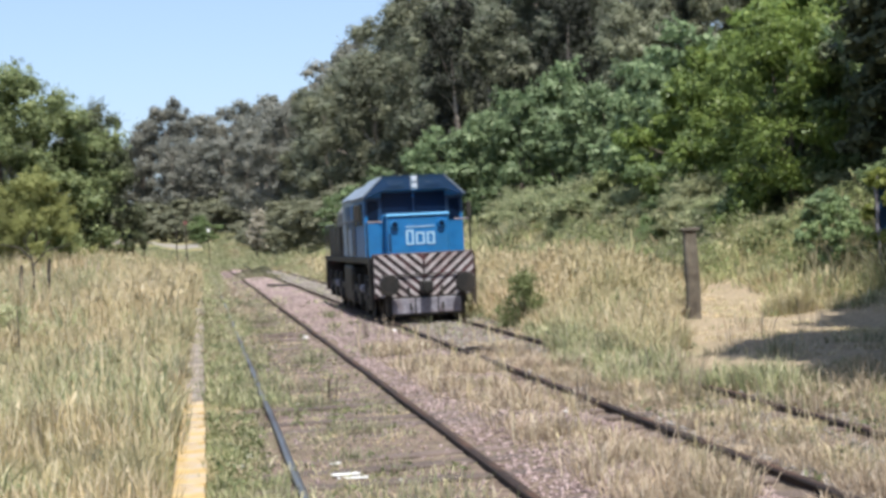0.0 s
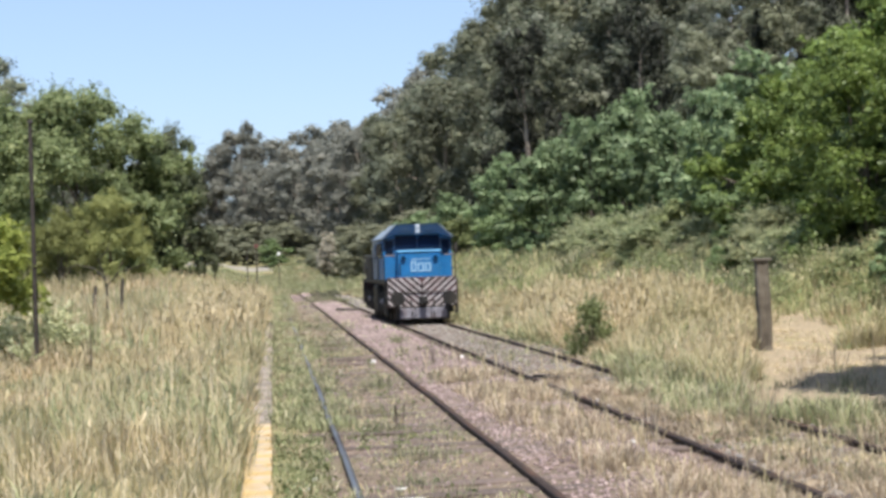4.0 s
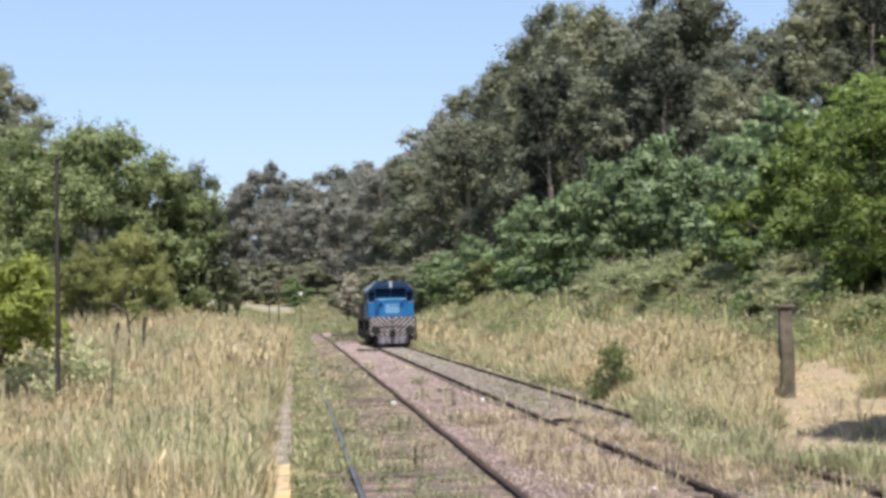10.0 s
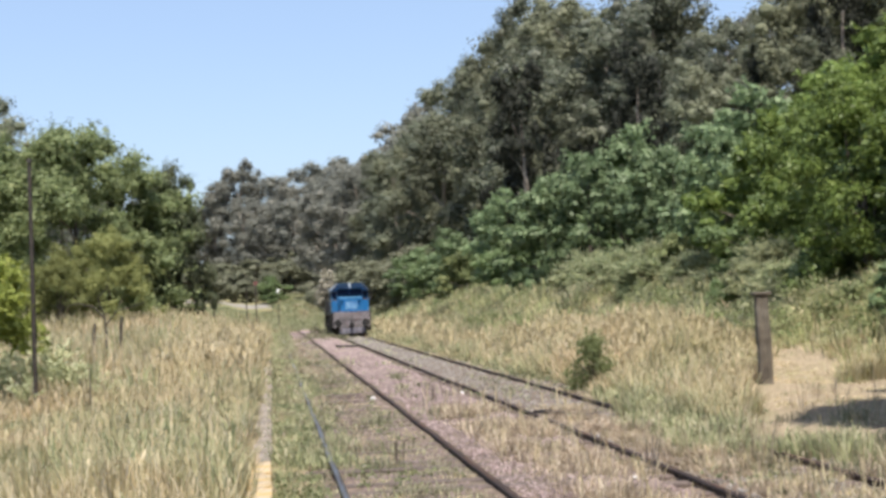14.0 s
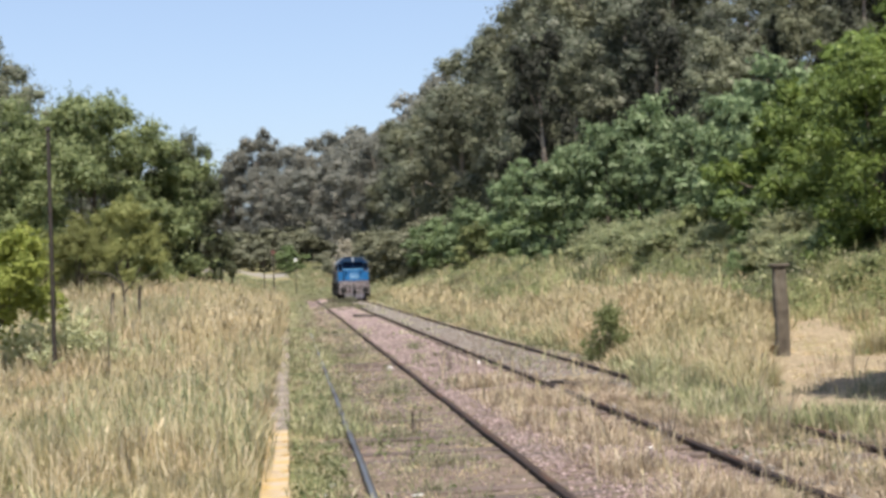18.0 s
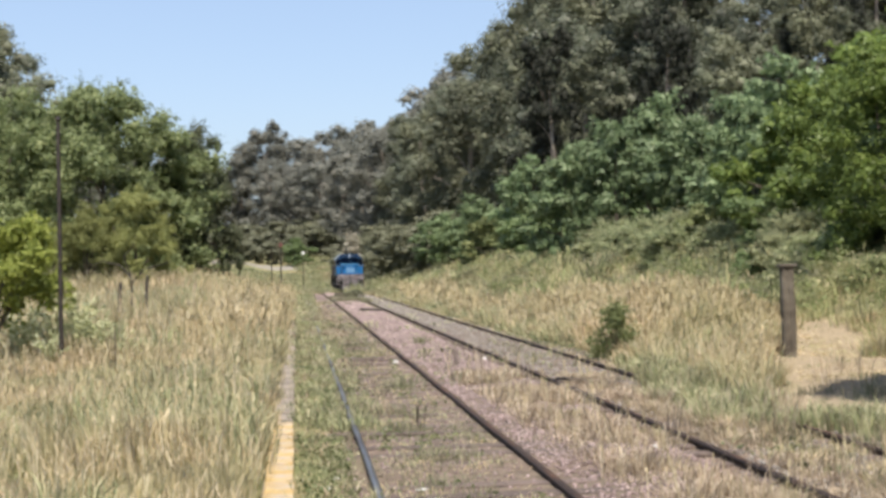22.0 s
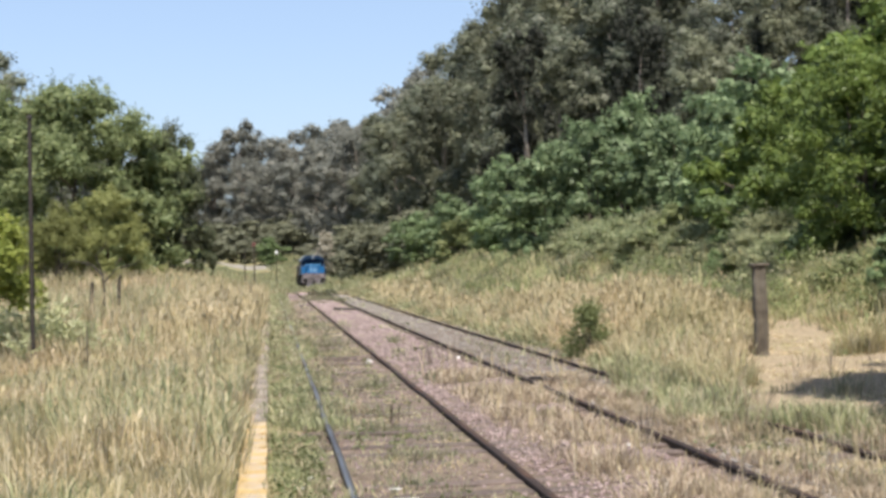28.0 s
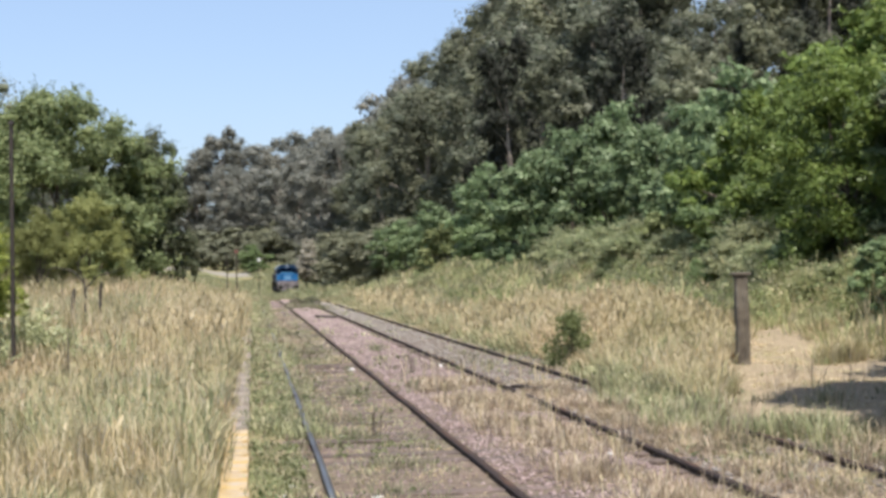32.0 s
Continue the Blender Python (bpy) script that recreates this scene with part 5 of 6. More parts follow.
# ---- posts and signals ----
def post():
    x, y = 9.66, 25.7
    rng = random.Random(8)
    p = thing("wooden_post", "weathered upright sleeper post in the clearing", "post", pose(x, y, float(height(x, y)), 0.6, -0.6, 8))
    bm = bmesh.new()
    ring = [(-0.135, -0.05), (-0.10, -0.075), (-0.03, -0.068), (0.0, -0.058), (0.03, -0.070), (0.10, -0.075), (0.135, -0.05), (0.135, 0.05), (0.10, 0.075), (-0.10, 0.075), (-0.135, 0.05)]
    rows = []
    for k in range(15):
        z = -0.25 + 2.02 * k / 14
        w = 1.06 - 0.06 * (z + 0.25) / 2 + rng.uniform(-0.04, 0.04)
        dx = 0.012 * math.sin(z * 3.1)
        rows.append([bm.verts.new((a * w + dx + rng.uniform(-0.006, 0.006), b * w + rng.uniform(-0.006, 0.006), z)) for a, b in ring])
    for r0, r1 in zip(rows, rows[1:]):
        for i in range(len(ring)):
            j = (i + 1) % len(ring)
            bm.faces.new((r0[i], r0[j], r1[j], r1[i]))
    bm.faces.new(rows[-1])
    bm.faces.new(rows[0][::-1])
    part("shaft", bm, POSTWOOD, p)
    part("cap", box(-0.19, 0.185, -0.10, 0.10, 1.765, 1.83, 0.02), POSTWOOD, p, "dark overhanging cap board")


def pole(name, label, x, y, tall, r, mat=DARKPOLE):
    p = thing(name, label, "pole", pose(x, y, float(height(x, y))))
    part("shaft", rod((0, 0, -0.4), (0, 0, tall), r, r * 0.75, 10), mat, p)
    part("cap", rod((0, 0, tall), (0, 0, tall + 0.06), r * 1.2, r * 0.8, 10), mat, p)
    return p


def signal():
    p = pole("signal_post", "far signal post with a red disc beside the track", -1.25, 112, 3.95, 0.07)
    part("disc", rod((0, -0.09, 3.95), (0, -0.05, 3.95), 0.18, seg=20), REDSIGN, p, "red round signal disc")
    part("bracket", box(-0.05, 0.05, -0.05, 0.05, 3.5, 4.1), DARKPOLE, p)


def board():
    p = pole("marker_post", "small far post with a white board", 0.77, 150, 4.21, 0.05)
    part("board", box(-0.14, 0.14, -0.09, -0.06, 3.94, 4.28, 0.01), WHITESIGN, p, "white marker board")


def notice_board(x, y):
    b = thing("notice_board", "grey metal framed notice board at the edge of the clearing", "sign", pose(x, y, float(height(x, y)), 0, 0, -10))
    for s in (-1, 1):
        part("leg", rod((s * 0.40, 0.03, -0.4), (s * 0.40, 0.03, 1.95), 0.03, seg=10), HOODGREY, b)
    part("panel", box(-0.40, 0.40, -0.015, 0.0, 0.75, 1.72), NAVY, b, "dark blue panel")
    for name, q in (("frame_side", (-0.47, -0.40, 0.70, 1.78)), ("frame_side", (0.40, 0.47, 0.70, 1.78)), ("frame_top", (-0.40, 0.40, 1.72, 1.78)), ("frame_bottom", (-0.40, 0.40, 0.70, 0.75))):
        part(name, box(q[0], q[1], -0.035, 0.025, q[2], q[3], 0.008), PLOWGREY, b, "pale grey frame")


post()
notice_board(15.0, 27.2)
signal()
board()
pole("dark_pole", "slim dark pole standing in the platform's grass", -3.92, 23.0, 4.26, 0.042)
pole("fence_post", "thin dark post in the far grass", -1.95, 108, 3.4, 0.055)
pole("fence_post", "thin dark post in the far grass", -3.75, 90, 2.0, 0.06)


def stub(x, y, tall, seed):
    rng = random.Random(seed)
    p = thing("post_stub", "dark weathered post stub standing in the platform's grass", "post", pose(x, y, float(height(x, y)), rng.uniform(-2, 2), rng.uniform(-3, 3), 30 * seed), "old post stubs")
    pts = [(0, 0, -0.2), (0.01, 0, tall * 0.4), (-0.01, 0.01, tall * 0.8), (0.015, 0, tall)]
    part_np("shaft", mesh_np("shaft", *tube(pts, (0.055, 0.05, 0.05, 0.04), 7), mat=DARKPOLE, smooth=True), p)
    part("top", rod((0.015, 0, tall - 0.01), (0.02, 0, tall + 0.03), 0.04, 0.02, 7), BARK, p, "splintered pale top")


def stalks(x, y, seed, tall):
    rng = np.random.RandomState(seed)
    p = thing("dead_weed", "dark dried weed stalks standing in the grass", "weed", pose(x, y, float(height(x, y))), "dried stalks")
    for i in range(4):
        h = tall * rng.uniform(0.6, 1.0)
        b = rng.uniform(-0.10, 0.10, 2)
        pts = [(b[0], b[1], -0.05), (b[0] * 1.2, b[1], h * 0.5), (b[0] * 1.5, b[1] * 1.5, h * 0.85), (b[0] * 2, b[1] * 2, h)]
        part_np("stalk", mesh_np("stalk", *tube(pts, (0.008, 0.007, 0.006, 0.003), 6), mat=BARK, smooth=True), p)


stub(-4.95, 38.5, 1.25, 1)
stub(-4.35, 39.5, 1.40, 2)
for i, (x, y, h) in enumerate(((-2.9, 22, 0.9), (-0.75, 46, 1.0), (-0.62, 45, 0.9), (3.24, 27.4, 0.55), (3.6, 28.0, 0.45), (4.1, 26.0, 0.5), (2.9, 20.5, 0.5), (1.5, 17.0, 0.45), (4.2, 15.0, 0.6))):
    stalks(x, y, 400 + i, h)


def sapling(x, y):
    p = thing("bare_sapling", "dark bare sapling with bent branches in the grass", "sapling", pose(x, y, float(height(x, y))))
    for name, pts, r in (("trunk", [(0, 0, -0.2), (0.05, 0, 0.7), (0.0, 0, 1.3), (-0.12, 0, 1.62)], 0.045),
                         ("branch", [(0.0, 0, 1.25), (-0.35, 0.1, 1.62), (-0.9, 0.1, 1.75), (-1.25, 0.1, 1.6)], 0.03),
                         ("branch", [(0.02, 0, 1.0), (0.4, 0, 1.45), (0.8, -0.1, 1.55), (1.3, -0.1, 1.7)], 0.028),
                         ("branch", [(-0.1, 0, 1.55), (-0.2, 0, 1.9), (0.1, 0, 2.2), (0.15, 0, 2.5)], 0.024)):
        part_np(name, mesh_np(name, *tube(pts, (r, r * 0.8, r * 0.6, r * 0.3), 7), mat=DARKPOLE, smooth=True), p)


sapling(-5.3, 44)


def snag(x, y, tall):
    p = thing("dead_snag", "pale broken dead trunk standing among the bank's trees", "tree trunk", pose(x, y, float(height(x, y)), 2, -3, 0))
    part_np("trunk", mesh_np("trunk", *tube([(0, 0, -0.5), (0.1, 0, tall * 0.4), (-0.05, 0, tall * 0.75), (0.12, 0, tall)], (0.24, 0.20, 0.17, 0.11), 9), mat=PALEBARK, smooth=True), p)
    part_np("branch", mesh_np("branch", *tube([(0.0, 0, tall * 0.72), (-0.5, 0, tall * 0.86), (-0.7, 0.1, tall * 1.02)], (0.09, 0.06, 0.03), 6), mat=PALEBARK, smooth=True), p)


snag(24.2, 90, 6.6)


def scrap(name, label, x, y, turn, sx, sy, sz, mat, n, seed):
    """A few flat pieces lying loosely together."""
    rng = random.Random(seed)
    t = thing(name, label, "debris", pose(x, y, float(height(x, y)), 0, 0, turn))
    for i in range(n):
        o = part("piece", box(-sx / 2, sx / 2, -sy / 2, sy / 2, 0, sz, min(sx, sy, sz) * 0.2), mat, t)
        o.matrix_basis = pose(rng.uniform(-0.5, 0.5) * sx, (i - n / 2) * sy * 1.3, 0.01 + 0.02 * i, rng.uniform(-4, 4), rng.uniform(-4, 4), rng.uniform(-25, 25))


scrap("old_board", "dark old sleeper boards lying between the tracks", 3.75, 66, 12, 0.75, 0.2, 0.10, DARKPOLE, 3, 1)
scrap("rusty_plate", "rusty plates lying beside the second track", 4.95, 23.6, 30, 0.45, 0.22, 0.05, RUST, 4, 2)
scrap("rusty_plate", "rusty plates lying in the dry weeds", 6.0, 21.0, 65, 0.35, 0.2, 0.05, RUST, 3, 3)


scrap("torn_sheet", "torn white plastic sheet lying between the rails", 1.24, 11.62, 5, 0.26, 0.07, 0.012, WHITESIGN, 2, 4)
scrap("torn_sheet", "small white scrap lying between the rails", 1.08, 12.3, 20, 0.12, 0.05, 0.010, WHITESIGN, 1, 5)


def pale_stone(x, y, r, seed):
    rng = random.Random(seed)
    bm = bmesh.new()
    bmesh.ops.create_icosphere(bm, subdivisions=2, radius=r)
    for v in bm.verts:
        v.co *= rng.uniform(0.75, 1.15)
        v.co.z *= 0.6
    me = bpy.data.meshes.new("pale_stone")
    bm.to_mesh(me)
    bm.free()
    me.materials.append(WHITE)
    ob = new("pale_stone", me)
    ob.matrix_basis = pose(x, y, float(height(x, y)) + r * 0.3, 0, 0, seed * 40)
    tagged(ob, "pale whitish stone lying beside the rail", "stone", "pale stones")


for i, (x, y, r) in enumerate(((2.1, 29, 0.075), (1.55, 11.2, 0.03), (3.9, 14.5, 0.04), (0.35, 13.0, 0.04), (0.25, 12.3, 0.035), (4.3, 31, 0.07))):
    pale_stone(x, y, r, i + 1)


# ---- locomotive ----
def clip_poly(poly, axis, limit, keep_less):
    out = []
    for i, a in enumerate(poly):
        b = poly[(i + 1) % len(poly)]
        ia, ib = ((p[axis] <= limit) == keep_less for p in (a, b))
        if ia:
            out.append(a)
        if ia != ib:
            t = (limit - a[axis]) / (b[axis] - a[axis])
            out.append((a[0] + t * (b[0] - a[0]), a[1] + t * (b[1] - a[1])))
    return out


WHEELS = []


def locomotive():
    """Front at y = 0, the body runs back along +y; z = 0 on the rails."""
    L = 11.9
    loco = thing("locomotive", "blue diesel locomotive with black and white chevrons, rolling away", "locomotive")
    # front plate with chevron stripes
    front = part("front_plate", box(-1.28, 1.28, 0.0, 0.14, 0.60, 1.70, 0.02), MAROON, loco, "dark front plate with white chevron stripes")
    for k in range(11):
        z0 = -0.56 + k * 0.245
        for s in (-1, 1):
            poly = [(0.03, z0), (1.25, z0 + 1.25 * 0.86), (1.25, z0 + 1.25 * 0.86 + 0.115), (0.03, z0 + 0.115)]
            for ax, lim, less in ((1, 0.63, False), (1, 1.67, True)):
                poly = clip_poly(poly, ax, lim, less) if len(poly) > 2 else []
            if len(poly) > 2:
                part("stripe", prism([(s * x, z) for x, z in (poly if s < 0 else poly[::-1])], -0.014, 0.01), STRIPE, front, "dirty white stripe")
    for x0, x1 in ((-0.86, -0.30), (-0.27, 0.27), (0.30, 0.86)):
        bm = box(x0, x1, -0.22, -0.14, 0.20, 0.58, 0.015)
        part("plow_plate", bm, PLOWGREY, loco, "grey pilot plate with scraped paint")
    part("pilot_beam", box(-0.98, 0.98, -0.14, 0.25, 0.14, 0.60, 0.01), GREASE, loco)
    for s in (-1, 1):
        buf = part("buffer", rod((s * 0.95, -0.48, 0.93), (s * 0.95, -0.56, 0.93), 0.26, 0.245, 24), GREASE, loco, "round black buffer")
        part("buffer_stem", rod((s * 0.95, -0.48, 0.93), (s * 0.95, 0.0, 0.93), 0.12, 0.15, 16), GREASE, buf)
        steps = part("step_ladder", box(s * 1.30 - 0.06, s * 1.30 + 0.06, 0.30, 0.75, 0.35, 0.39), GREASE, loco)
        for z in (0.70, 1.05, 1.40):
            part("step", box(s * 1.30 - 0.06, s * 1.30 + 0.06, 0.30, 0.75, z, z + 0.03), GREASE, steps)
        part("step_side", box(s * 1.30 - 0.06, s * 1.30 + 0.06, 0.27, 0.30, 0.33, 1.6), GREASE, steps)
        part("brake_hose", rod((s * 0.42, -0.03, 0.85), (s * 0.40, -0.26, 0.30), 0.035, 0.03, 8), GREASE, loco)
    part("coupler", box(-0.13, 0.13, -0.52, 0.0, 0.72, 1.0, 0.03), GREASE, loco, "greasy black coupler")
    part("uncoupling_rod", rod((-1.1, -0.05, 1.16), (1.1, -0.05, 1.16), 0.018, seg=8), GREASE, loco)
    # frame, walkway and tank
    part("underframe", box(-1.31, 1.31, 0.14, L, 1.46, 1.62, 0.02), GREASE, loco, "greasy black underframe with side walkway")
    part("centre_sill", box(-0.7, 0.7, 0.14, L, 1.0, 1.46, 0.02), GREASE, loco)
    part("fuel_tank", box(-1.25, 1.25, 5.15, 7.15, 0.32, 1.40, 0.10), GREASE, loco, "black fuel tank")
    # nose
    nose = part("nose", box(-0.80, 0.80, 0.10, 0.72, 1.62, 2.62, 0.05), BLUE, loco, "blue low nose with a pale company mark")
    nose.matrix_basis = pose(0, 0.53, 0)
    part("nose_top", box(-0.81, 0.81, 0.06, 0.72, 2.63, 2.69, 0.02), SUNLITBLUE, nose, "nose top in blue lightened as sunlit")
    for s in (-1, 1):
        lamp = part("marker_lamp", rod((s * 0.60, 0.02, 2.42), (s * 0.60, 0.12, 2.42), 0.10, 0.115, 20), BLUE, nose, "blue round lamp housing")
        part("lens", rod((s * 0.60, 0.005, 2.42), (s * 0.60, 0.02, 2.42), 0.07, seg=18), DARKGLASS, lamp)
    part("hatch", box(-0.76, -0.70, 0.085, 0.10, 1.75, 2.2), NAVY, nose)
    # company mark: three plain hollow blocks under a thin bar
    for k, (x0, x1, z1) in enumerate(((-0.32, -0.12, 2.28), (-0.07, 0.16, 2.22), (0.21, 0.42, 2.22))):
        for bx in ((x0, x0 + 0.055, 1.90, z1), (x1 - 0.055, x1, 1.90, z1), (x0 + 0.055, x1 - 0.055, 1.90, 1.95), (x0 + 0.055, x1 - 0.055, z1 - 0.05, z1)):
            part("mark", box(bx[0], bx[1], 0.086, 0.098, bx[2], bx[3]), MARKPAINT, nose, "pale company mark of plain blocks")
    part("mark", box(-0.32, 0.42, 0.086, 0.098, 2.34, 2.37), MARKPAINT, nose)
    # cab
    prof = [(-1.29, 1.62), (1.29, 1.62), (1.29, 3.16), (0.80, 3.64), (-0.80, 3.64), (-1.29, 3.16)]
    cab = part("cab", prism(prof, 1.25, 3.7, bevel=0.02), BLUE, loco, "blue driver's cab with dark windows")
    part("windscreen_panel", box(-1.27, 1.27, 1.238, 1.251, 2.70, 3.13), NAVY, cab, "dark blue panel round the windscreen")
    for s in (-1, 1):
        part("roof_sheet", prism([(s * 1.32, 3.15), (s * 0.81, 3.645), (s * 0.82, 3.68), (s * 1.35, 3.17)][::s], 1.02, 3.72), ROOFGLINT, cab, "sloping roof sheet in pale glint colour")
    part("roof_sheet", box(-0.80, 0.80, 1.02, 3.72, 3.645, 3.68), NAVY, cab, "dark flat roof sheet")
    part("brow", prism([(-1.28, 3.12), (-0.80, 3.32), (0.80, 3.32), (1.28, 3.12), (1.28, 3.16), (0.80, 3.63), (-0.80, 3.63), (-1.28, 3.16)], 1.02, 1.25), NAVY, cab, "dark blue brow above the windscreen")
    for s in (-1, 1):
        part("windscreen", box(min(s * 0.02, s * 0.83), max(s * 0.02, s * 0.83), 1.225, 1.26, 2.74, 3.26, 0.01), DARKGLASS, cab, "dark windscreen pane")
        part("corner_window", box(min(s * 0.92, s * 1.20), max(s * 0.92, s * 1.20), 1.225, 1.26, 2.52, 3.06, 0.01), DARKGLASS, cab, "dark narrow window")
        fr = part("window_frame", box(min(s * 0.86, s * 0.90), max(s * 0.86, s * 0.90), 1.215, 1.26, 2.46, 3.14), NAVY, cab)
        part("window_bar", box(min(s * 0.86, s * 1.24), max(s * 0.86, s * 1.24), 1.215, 1.26, 3.07, 3.11), NAVY, fr)
        part("handrail", rod((s * 0.92, 0.55, 2.50), (s * 1.30, 0.55, 2.50), 0.024, seg=8), PLOWGREY, loco, "pale front handrail")
        part("handrail_post", rod((s * 1.32, 0.55, 1.62), (s * 1.32, 0.55, 2.50), 0.022, seg=8), GREASE, loco)
        part("mirror", box(s * 1.47 - 0.06, s * 1.47 + 0.06, 1.28, 1.33, 2.55, 2.95, 0.01), GREASE, cab)
        part("mirror_arm", rod((s * 1.30, 1.30, 2.75), (s * 1.44, 1.30, 2.75), 0.015, seg=6), GREASE, cab)
        for y0, y1 in ((1.62, 2.15), (2.50, 3.20)):
            part("side_window", box(s * 1.305 - 0.012, s * 1.295 + 0.012, y0, y1, 2.45, 3.02, 0.008), DARKGLASS, cab, "dark side window")
        part("drip_rail", box(s * 1.31 - 0.02, s * 1.31 + 0.02, 1.3, 3.7, 3.10, 3.13), ROOFGLINT, cab)
        part("cab_door", box(s * 1.30 - 0.015, s * 1.30 + 0.015, 3.25, 3.66, 1.66, 3.0, 0.01), NAVY, cab)
    head = part("headlight_box", box(-0.09, 0.09, 0.93, 1.10, 3.30, 3.66, 0.025), SIDEGREY, cab, "pale twin headlight housing")
    for z in (3.41, 3.57):
        part("headlight", rod((0, 0.90, z), (0, 0.935, z), 0.065, seg=16), LAMPGLASS, head, "clear headlight")
    for x in (-0.5, 0.5):
        part("number_panel", box(x - 0.2, x + 0.2, 1.005, 1.02, 3.40, 3.50, 0.005), NAVY, cab)
    # hood with doors, fans, exhaust and railing
    hood = part("hood", prism([(-0.95, 1.62), (0.95, 1.62), (0.95, 3.00), (0.72, 3.28), (-0.72, 3.28), (-0.95, 3.00)], 7.0, L - 0.45, bevel=0.02), HOODGREY, loco, "dusty grey engine hood")
    # electrical cabinet behind the cab, as wide as it
    rear = part("equipment_cabinet", prism([(-1.24, 1.62), (1.24, 1.62), (1.24, 3.20), (0.80, 3.56), (-0.80, 3.56), (-1.24, 3.20)], 3.7, 7.0, bevel=0.02), SIDEGREY, loco, "pale blue-grey equipment cabinet behind the cab")
    for s in (-1, 1):
        part("roof_sheet", prism([(s * 1.27, 3.20), (s * 0.80, 3.575), (s * 0.80, 3.60), (s * 1.29, 3.22)][::s], 3.73, 7.0), ROOFGLINT, rear, "sloping roof sheet in pale glint colour")
        part("cabinet_door", box(s * 1.245 - 0.014, s * 1.245 + 0.014, 3.85, 4.75, 1.75, 3.05, 0.01), BLUE, rear, "blue cabinet door")
        part("cabinet_panel", box(s * 1.245 - 0.014, s * 1.245 + 0.014, 5.0, 6.0, 2.40, 3.05, 0.01), NAVY, rear, "dark blue louvred panel")
        for k in range(6):
            part("louvre", box(s * 1.262 - 0.008, s * 1.262 + 0.008, 5.05, 5.95, 2.46 + 0.095 * k, 2.50 + 0.095 * k), BLUE, rear)
        part("walkway_locker", box(min(s * 0.98, s * 1.30), max(s * 0.98, s * 1.30), 7.3, 10.9, 1.63, 2.52, 0.02), GREASE, loco, "dark long locker on the walkway")
    for i in range(4):
        y = 7.15 + i * 0.91
        for s in (-1, 1):
            part("hood_door", box(s * 0.955 - 0.015, s * 0.955 + 0.015, y, y + 0.86, 1.75, 2.88, 0.012), HOODGREY if i % 4 else NAVY, hood)
    for y in (8.9, 10.3):
        part("roof_fan", rod((0, y, 3.26), (0, y, 3.42), 0.55, 0.52, 24), HOODGREY, hood)
    part("exhaust_stack", box(-0.3, 0.3, 7.4, 7.8, 3.26, 3.58, 0.02), GREASE, hood)
    for s in (-1, 1):
        part("walkway_rail", rod((s * 1.32, 3.75, 2.60), (s * 1.32, L - 0.1, 2.60), 0.022, seg=8), HOODGREY, loco)
        for i in range(7):
            y = 3.8 + i * 1.31
            part("rail_post", rod((s * 1.32, y, 1.6), (s * 1.32, y, 2.60), 0.018, seg=6), HOODGREY, loco)
    # bogies: frame, springs and three wheelsets each
    for y0 in (0.95, 7.45):
        bogie = part("bogie", box(-1.22, -1.08, y0, y0 + 4.0, 0.46, 0.86, 0.05, box(1.08, 1.22, y0, y0 + 4.0, 0.46, 0.86, 0.05, box(-1.1, 1.1, y0 + 1.1, y0 + 1.35, 0.6, 1.0, 0.02, box(-1.1, 1.1, y0 + 2.65, y0 + 2.9, 0.6, 1.0, 0.02)))), GREASE, loco, "black three-axle bogie")
        for k in range(3):
            yc = y0 + 0.42 + 1.58 * k
            bm = rod((-0.95, 0, 0), (0.95, 0, 0), 0.09, seg=10)
            for s in (-1, 1):
                rod((s * 0.80, 0, 0), (s * 0.93, 0, 0), 0.50, seg=28, bm=bm)
                rod((s * 0.76, 0, 0), (s * 0.80, 0, 0), 0.53, seg=28, bm=bm)
                rod((s * 0.93, 0, 0), (s * 0.97, 0, 0), 0.20, 0.16, 16, bm=bm)
                box(s * 0.945 - 0.012, s * 0.945 + 0.012, -0.36, 0.36, -0.05, 0.05, 0, bm)
            ws = part("wheelset", bm, GREASE, bogie, "steel wheelset")
            WHEELS.append((ws, yc))
            for s in (-1, 1):
                part("axle_box", box(s * 1.20 - 0.10, s * 1.20 + 0.10, yc - 0.2, yc + 0.2, 0.34, 0.68, 0.03), GREASE, bogie)
                part("spring", rod((s * 1.18, yc + 0.55, 0.62), (s * 1.18, yc + 0.55, 1.15), 0.10, seg=10), GREASE, bogie)
        for s in (-1, 1):
            part("brake_cylinder", rod((s * 1.25, y0 + 0.95, 0.80), (s * 1.25, y0 + 1.45, 0.80), 0.11, seg=12), PLOWGREY, bogie)
    part("rear_plate", box(-1.36, 1.36, L, L + 0.1, 0.5, 1.62, 0.02), MAROON, loco)
    return loco


LOCO = locomotive()


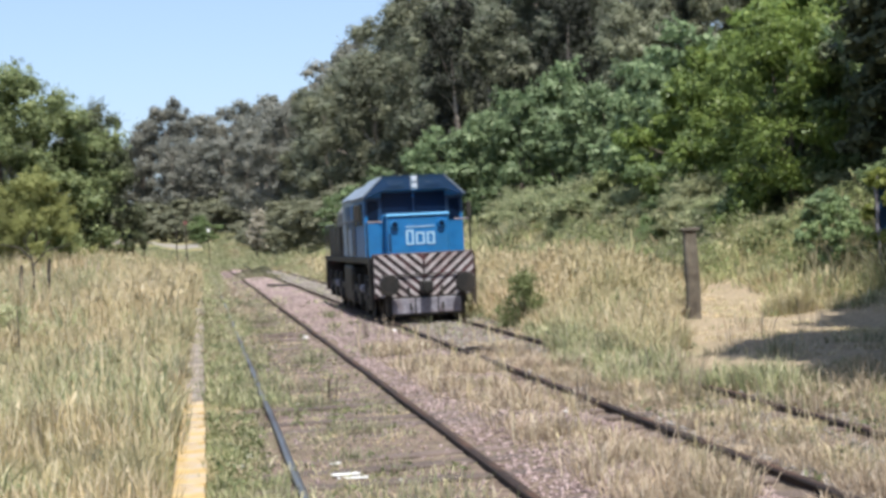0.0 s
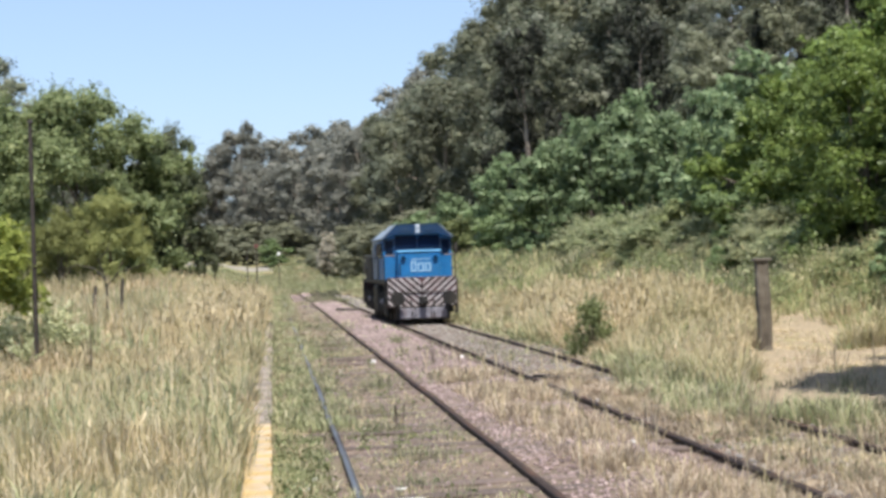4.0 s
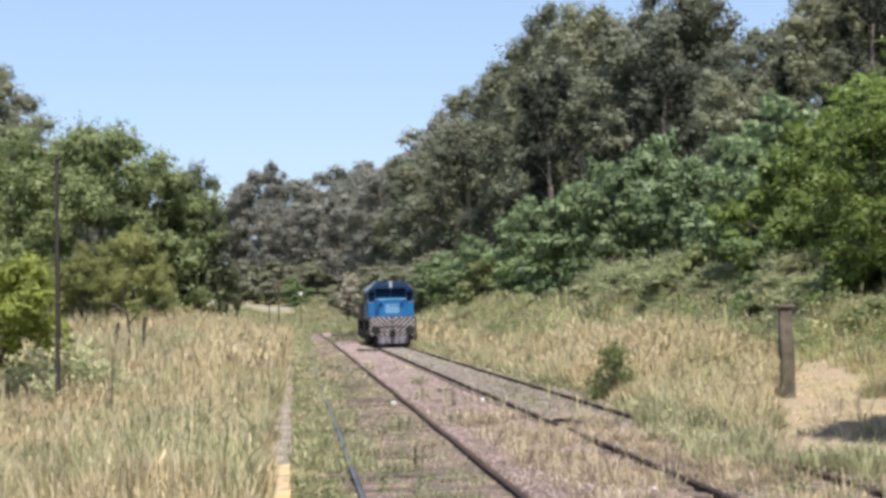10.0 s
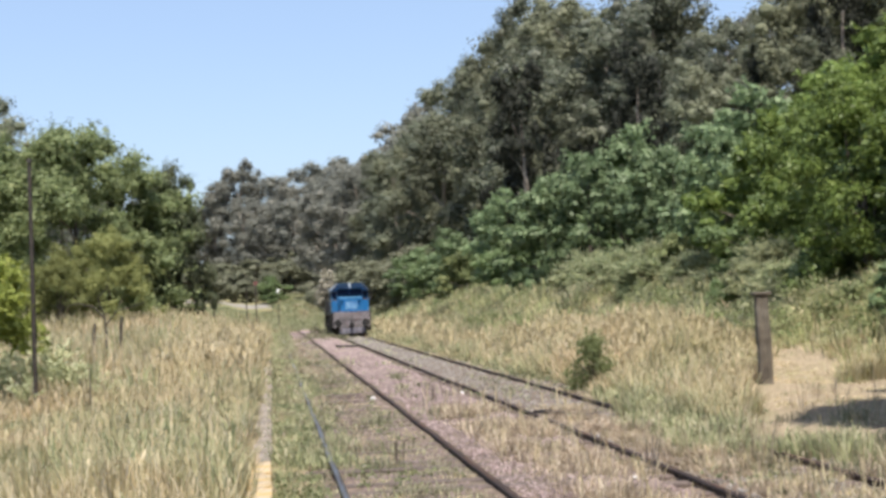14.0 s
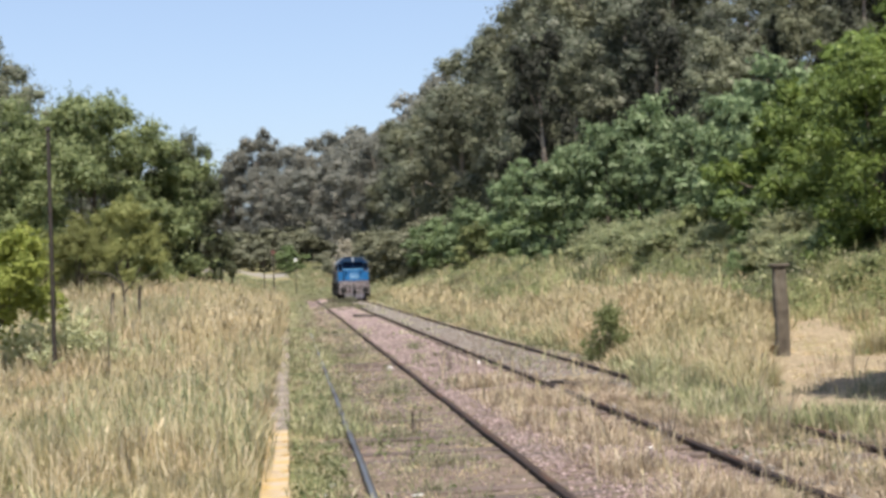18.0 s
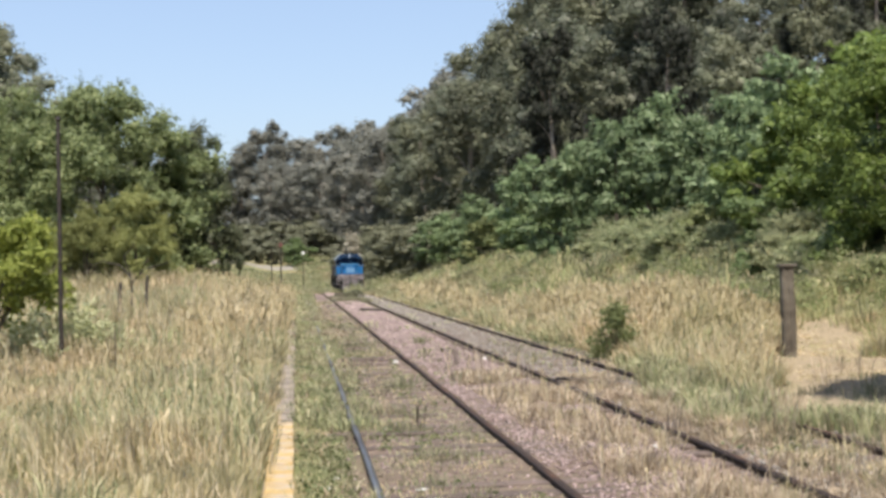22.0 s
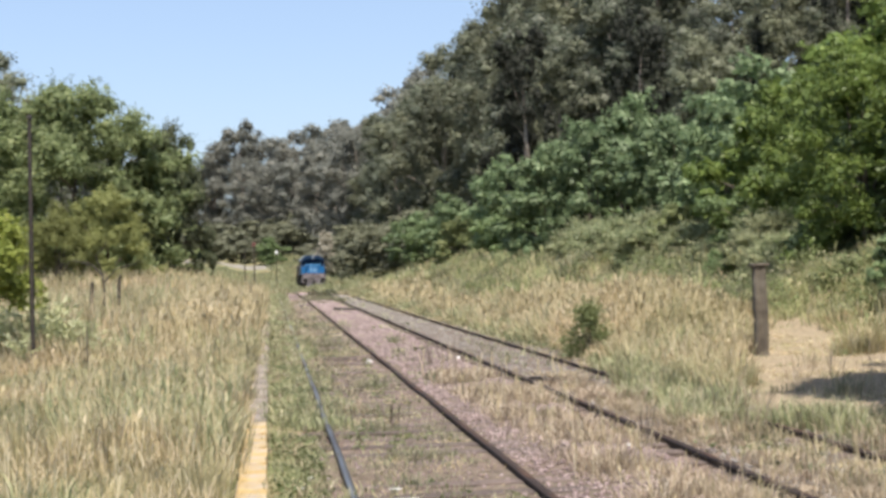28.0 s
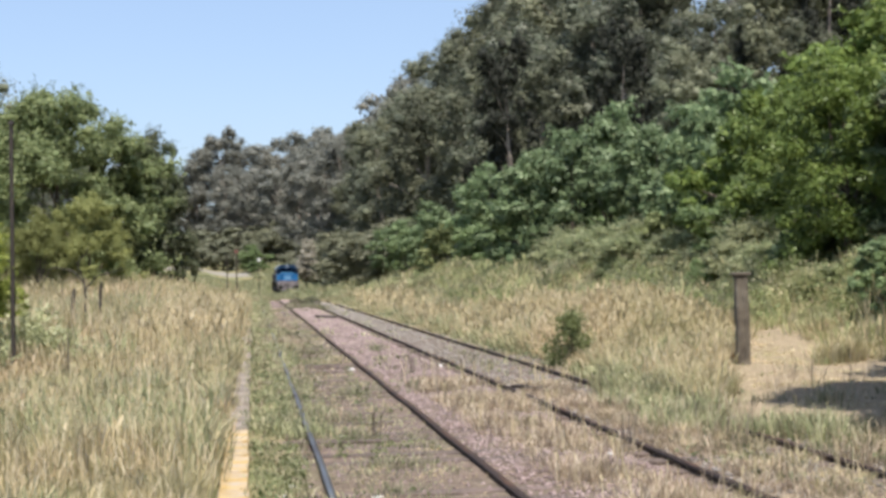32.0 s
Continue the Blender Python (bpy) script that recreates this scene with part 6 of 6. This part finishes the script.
# ---- what moves ----
def motions():
    """The locomotive backs away along the second track; its wheels roll."""
    x0, rail_z = TRACKS[1]
    keys = ((0, 33.0), (1, 36.9), (2, 40.7), (3, 44.8), (4, 48.8), (5, 52.7), (6, 56.7), (7, 61.0), (8, 65.2), (9, 69.7), (10, 74.5), (11, 78.8), (12, 83.1), (13, 87.7), (14, 92.1),
            (15, 96.9), (16, 102.0), (17, 107.1), (18, 112.1), (19, 117.1), (20, 121.6), (21, 125.7), (22, 130.2), (23, 134.0), (24, 137.8), (25, 140.6), (26, 143.2), (27, 146.0), (28, 149.1), (29, 152.7), (30, 157.0), (31, 161.4), (32, 165.7))
    ts, ys = [k[0] for k in keys], [k[1] for k in keys]

    def along(t):
        return float(np.mean([np.interp(np.clip(t + d, 0, 32), ts, ys) for d in (-0.5, -0.25, 0, 0.25, 0.5)]))

    rows = []
    for i in range(65):
        t = i * 0.5
        y = along(t) if 0.5 <= t <= 31.5 else float(np.interp(t, ts, ys))
        mid = y + 6.0
        turn = math.degrees(math.atan2(-(float(bend(mid + 4)) - float(bend(mid - 4))), 8.0))
        rows.append((t, pose(x0 + float(bend(y)), y, rail_z, 0, 0, turn)))
    walk(LOCO, rows)
    for ws, yc in WHEELS:
        spin = []
        for i in range(321):
            t = i * 0.1
            spin.append((t, pose(0, yc, 0.5, -math.degrees((along(t) - ys[0]) / 0.5))))
        walk(ws, spin)


motions()
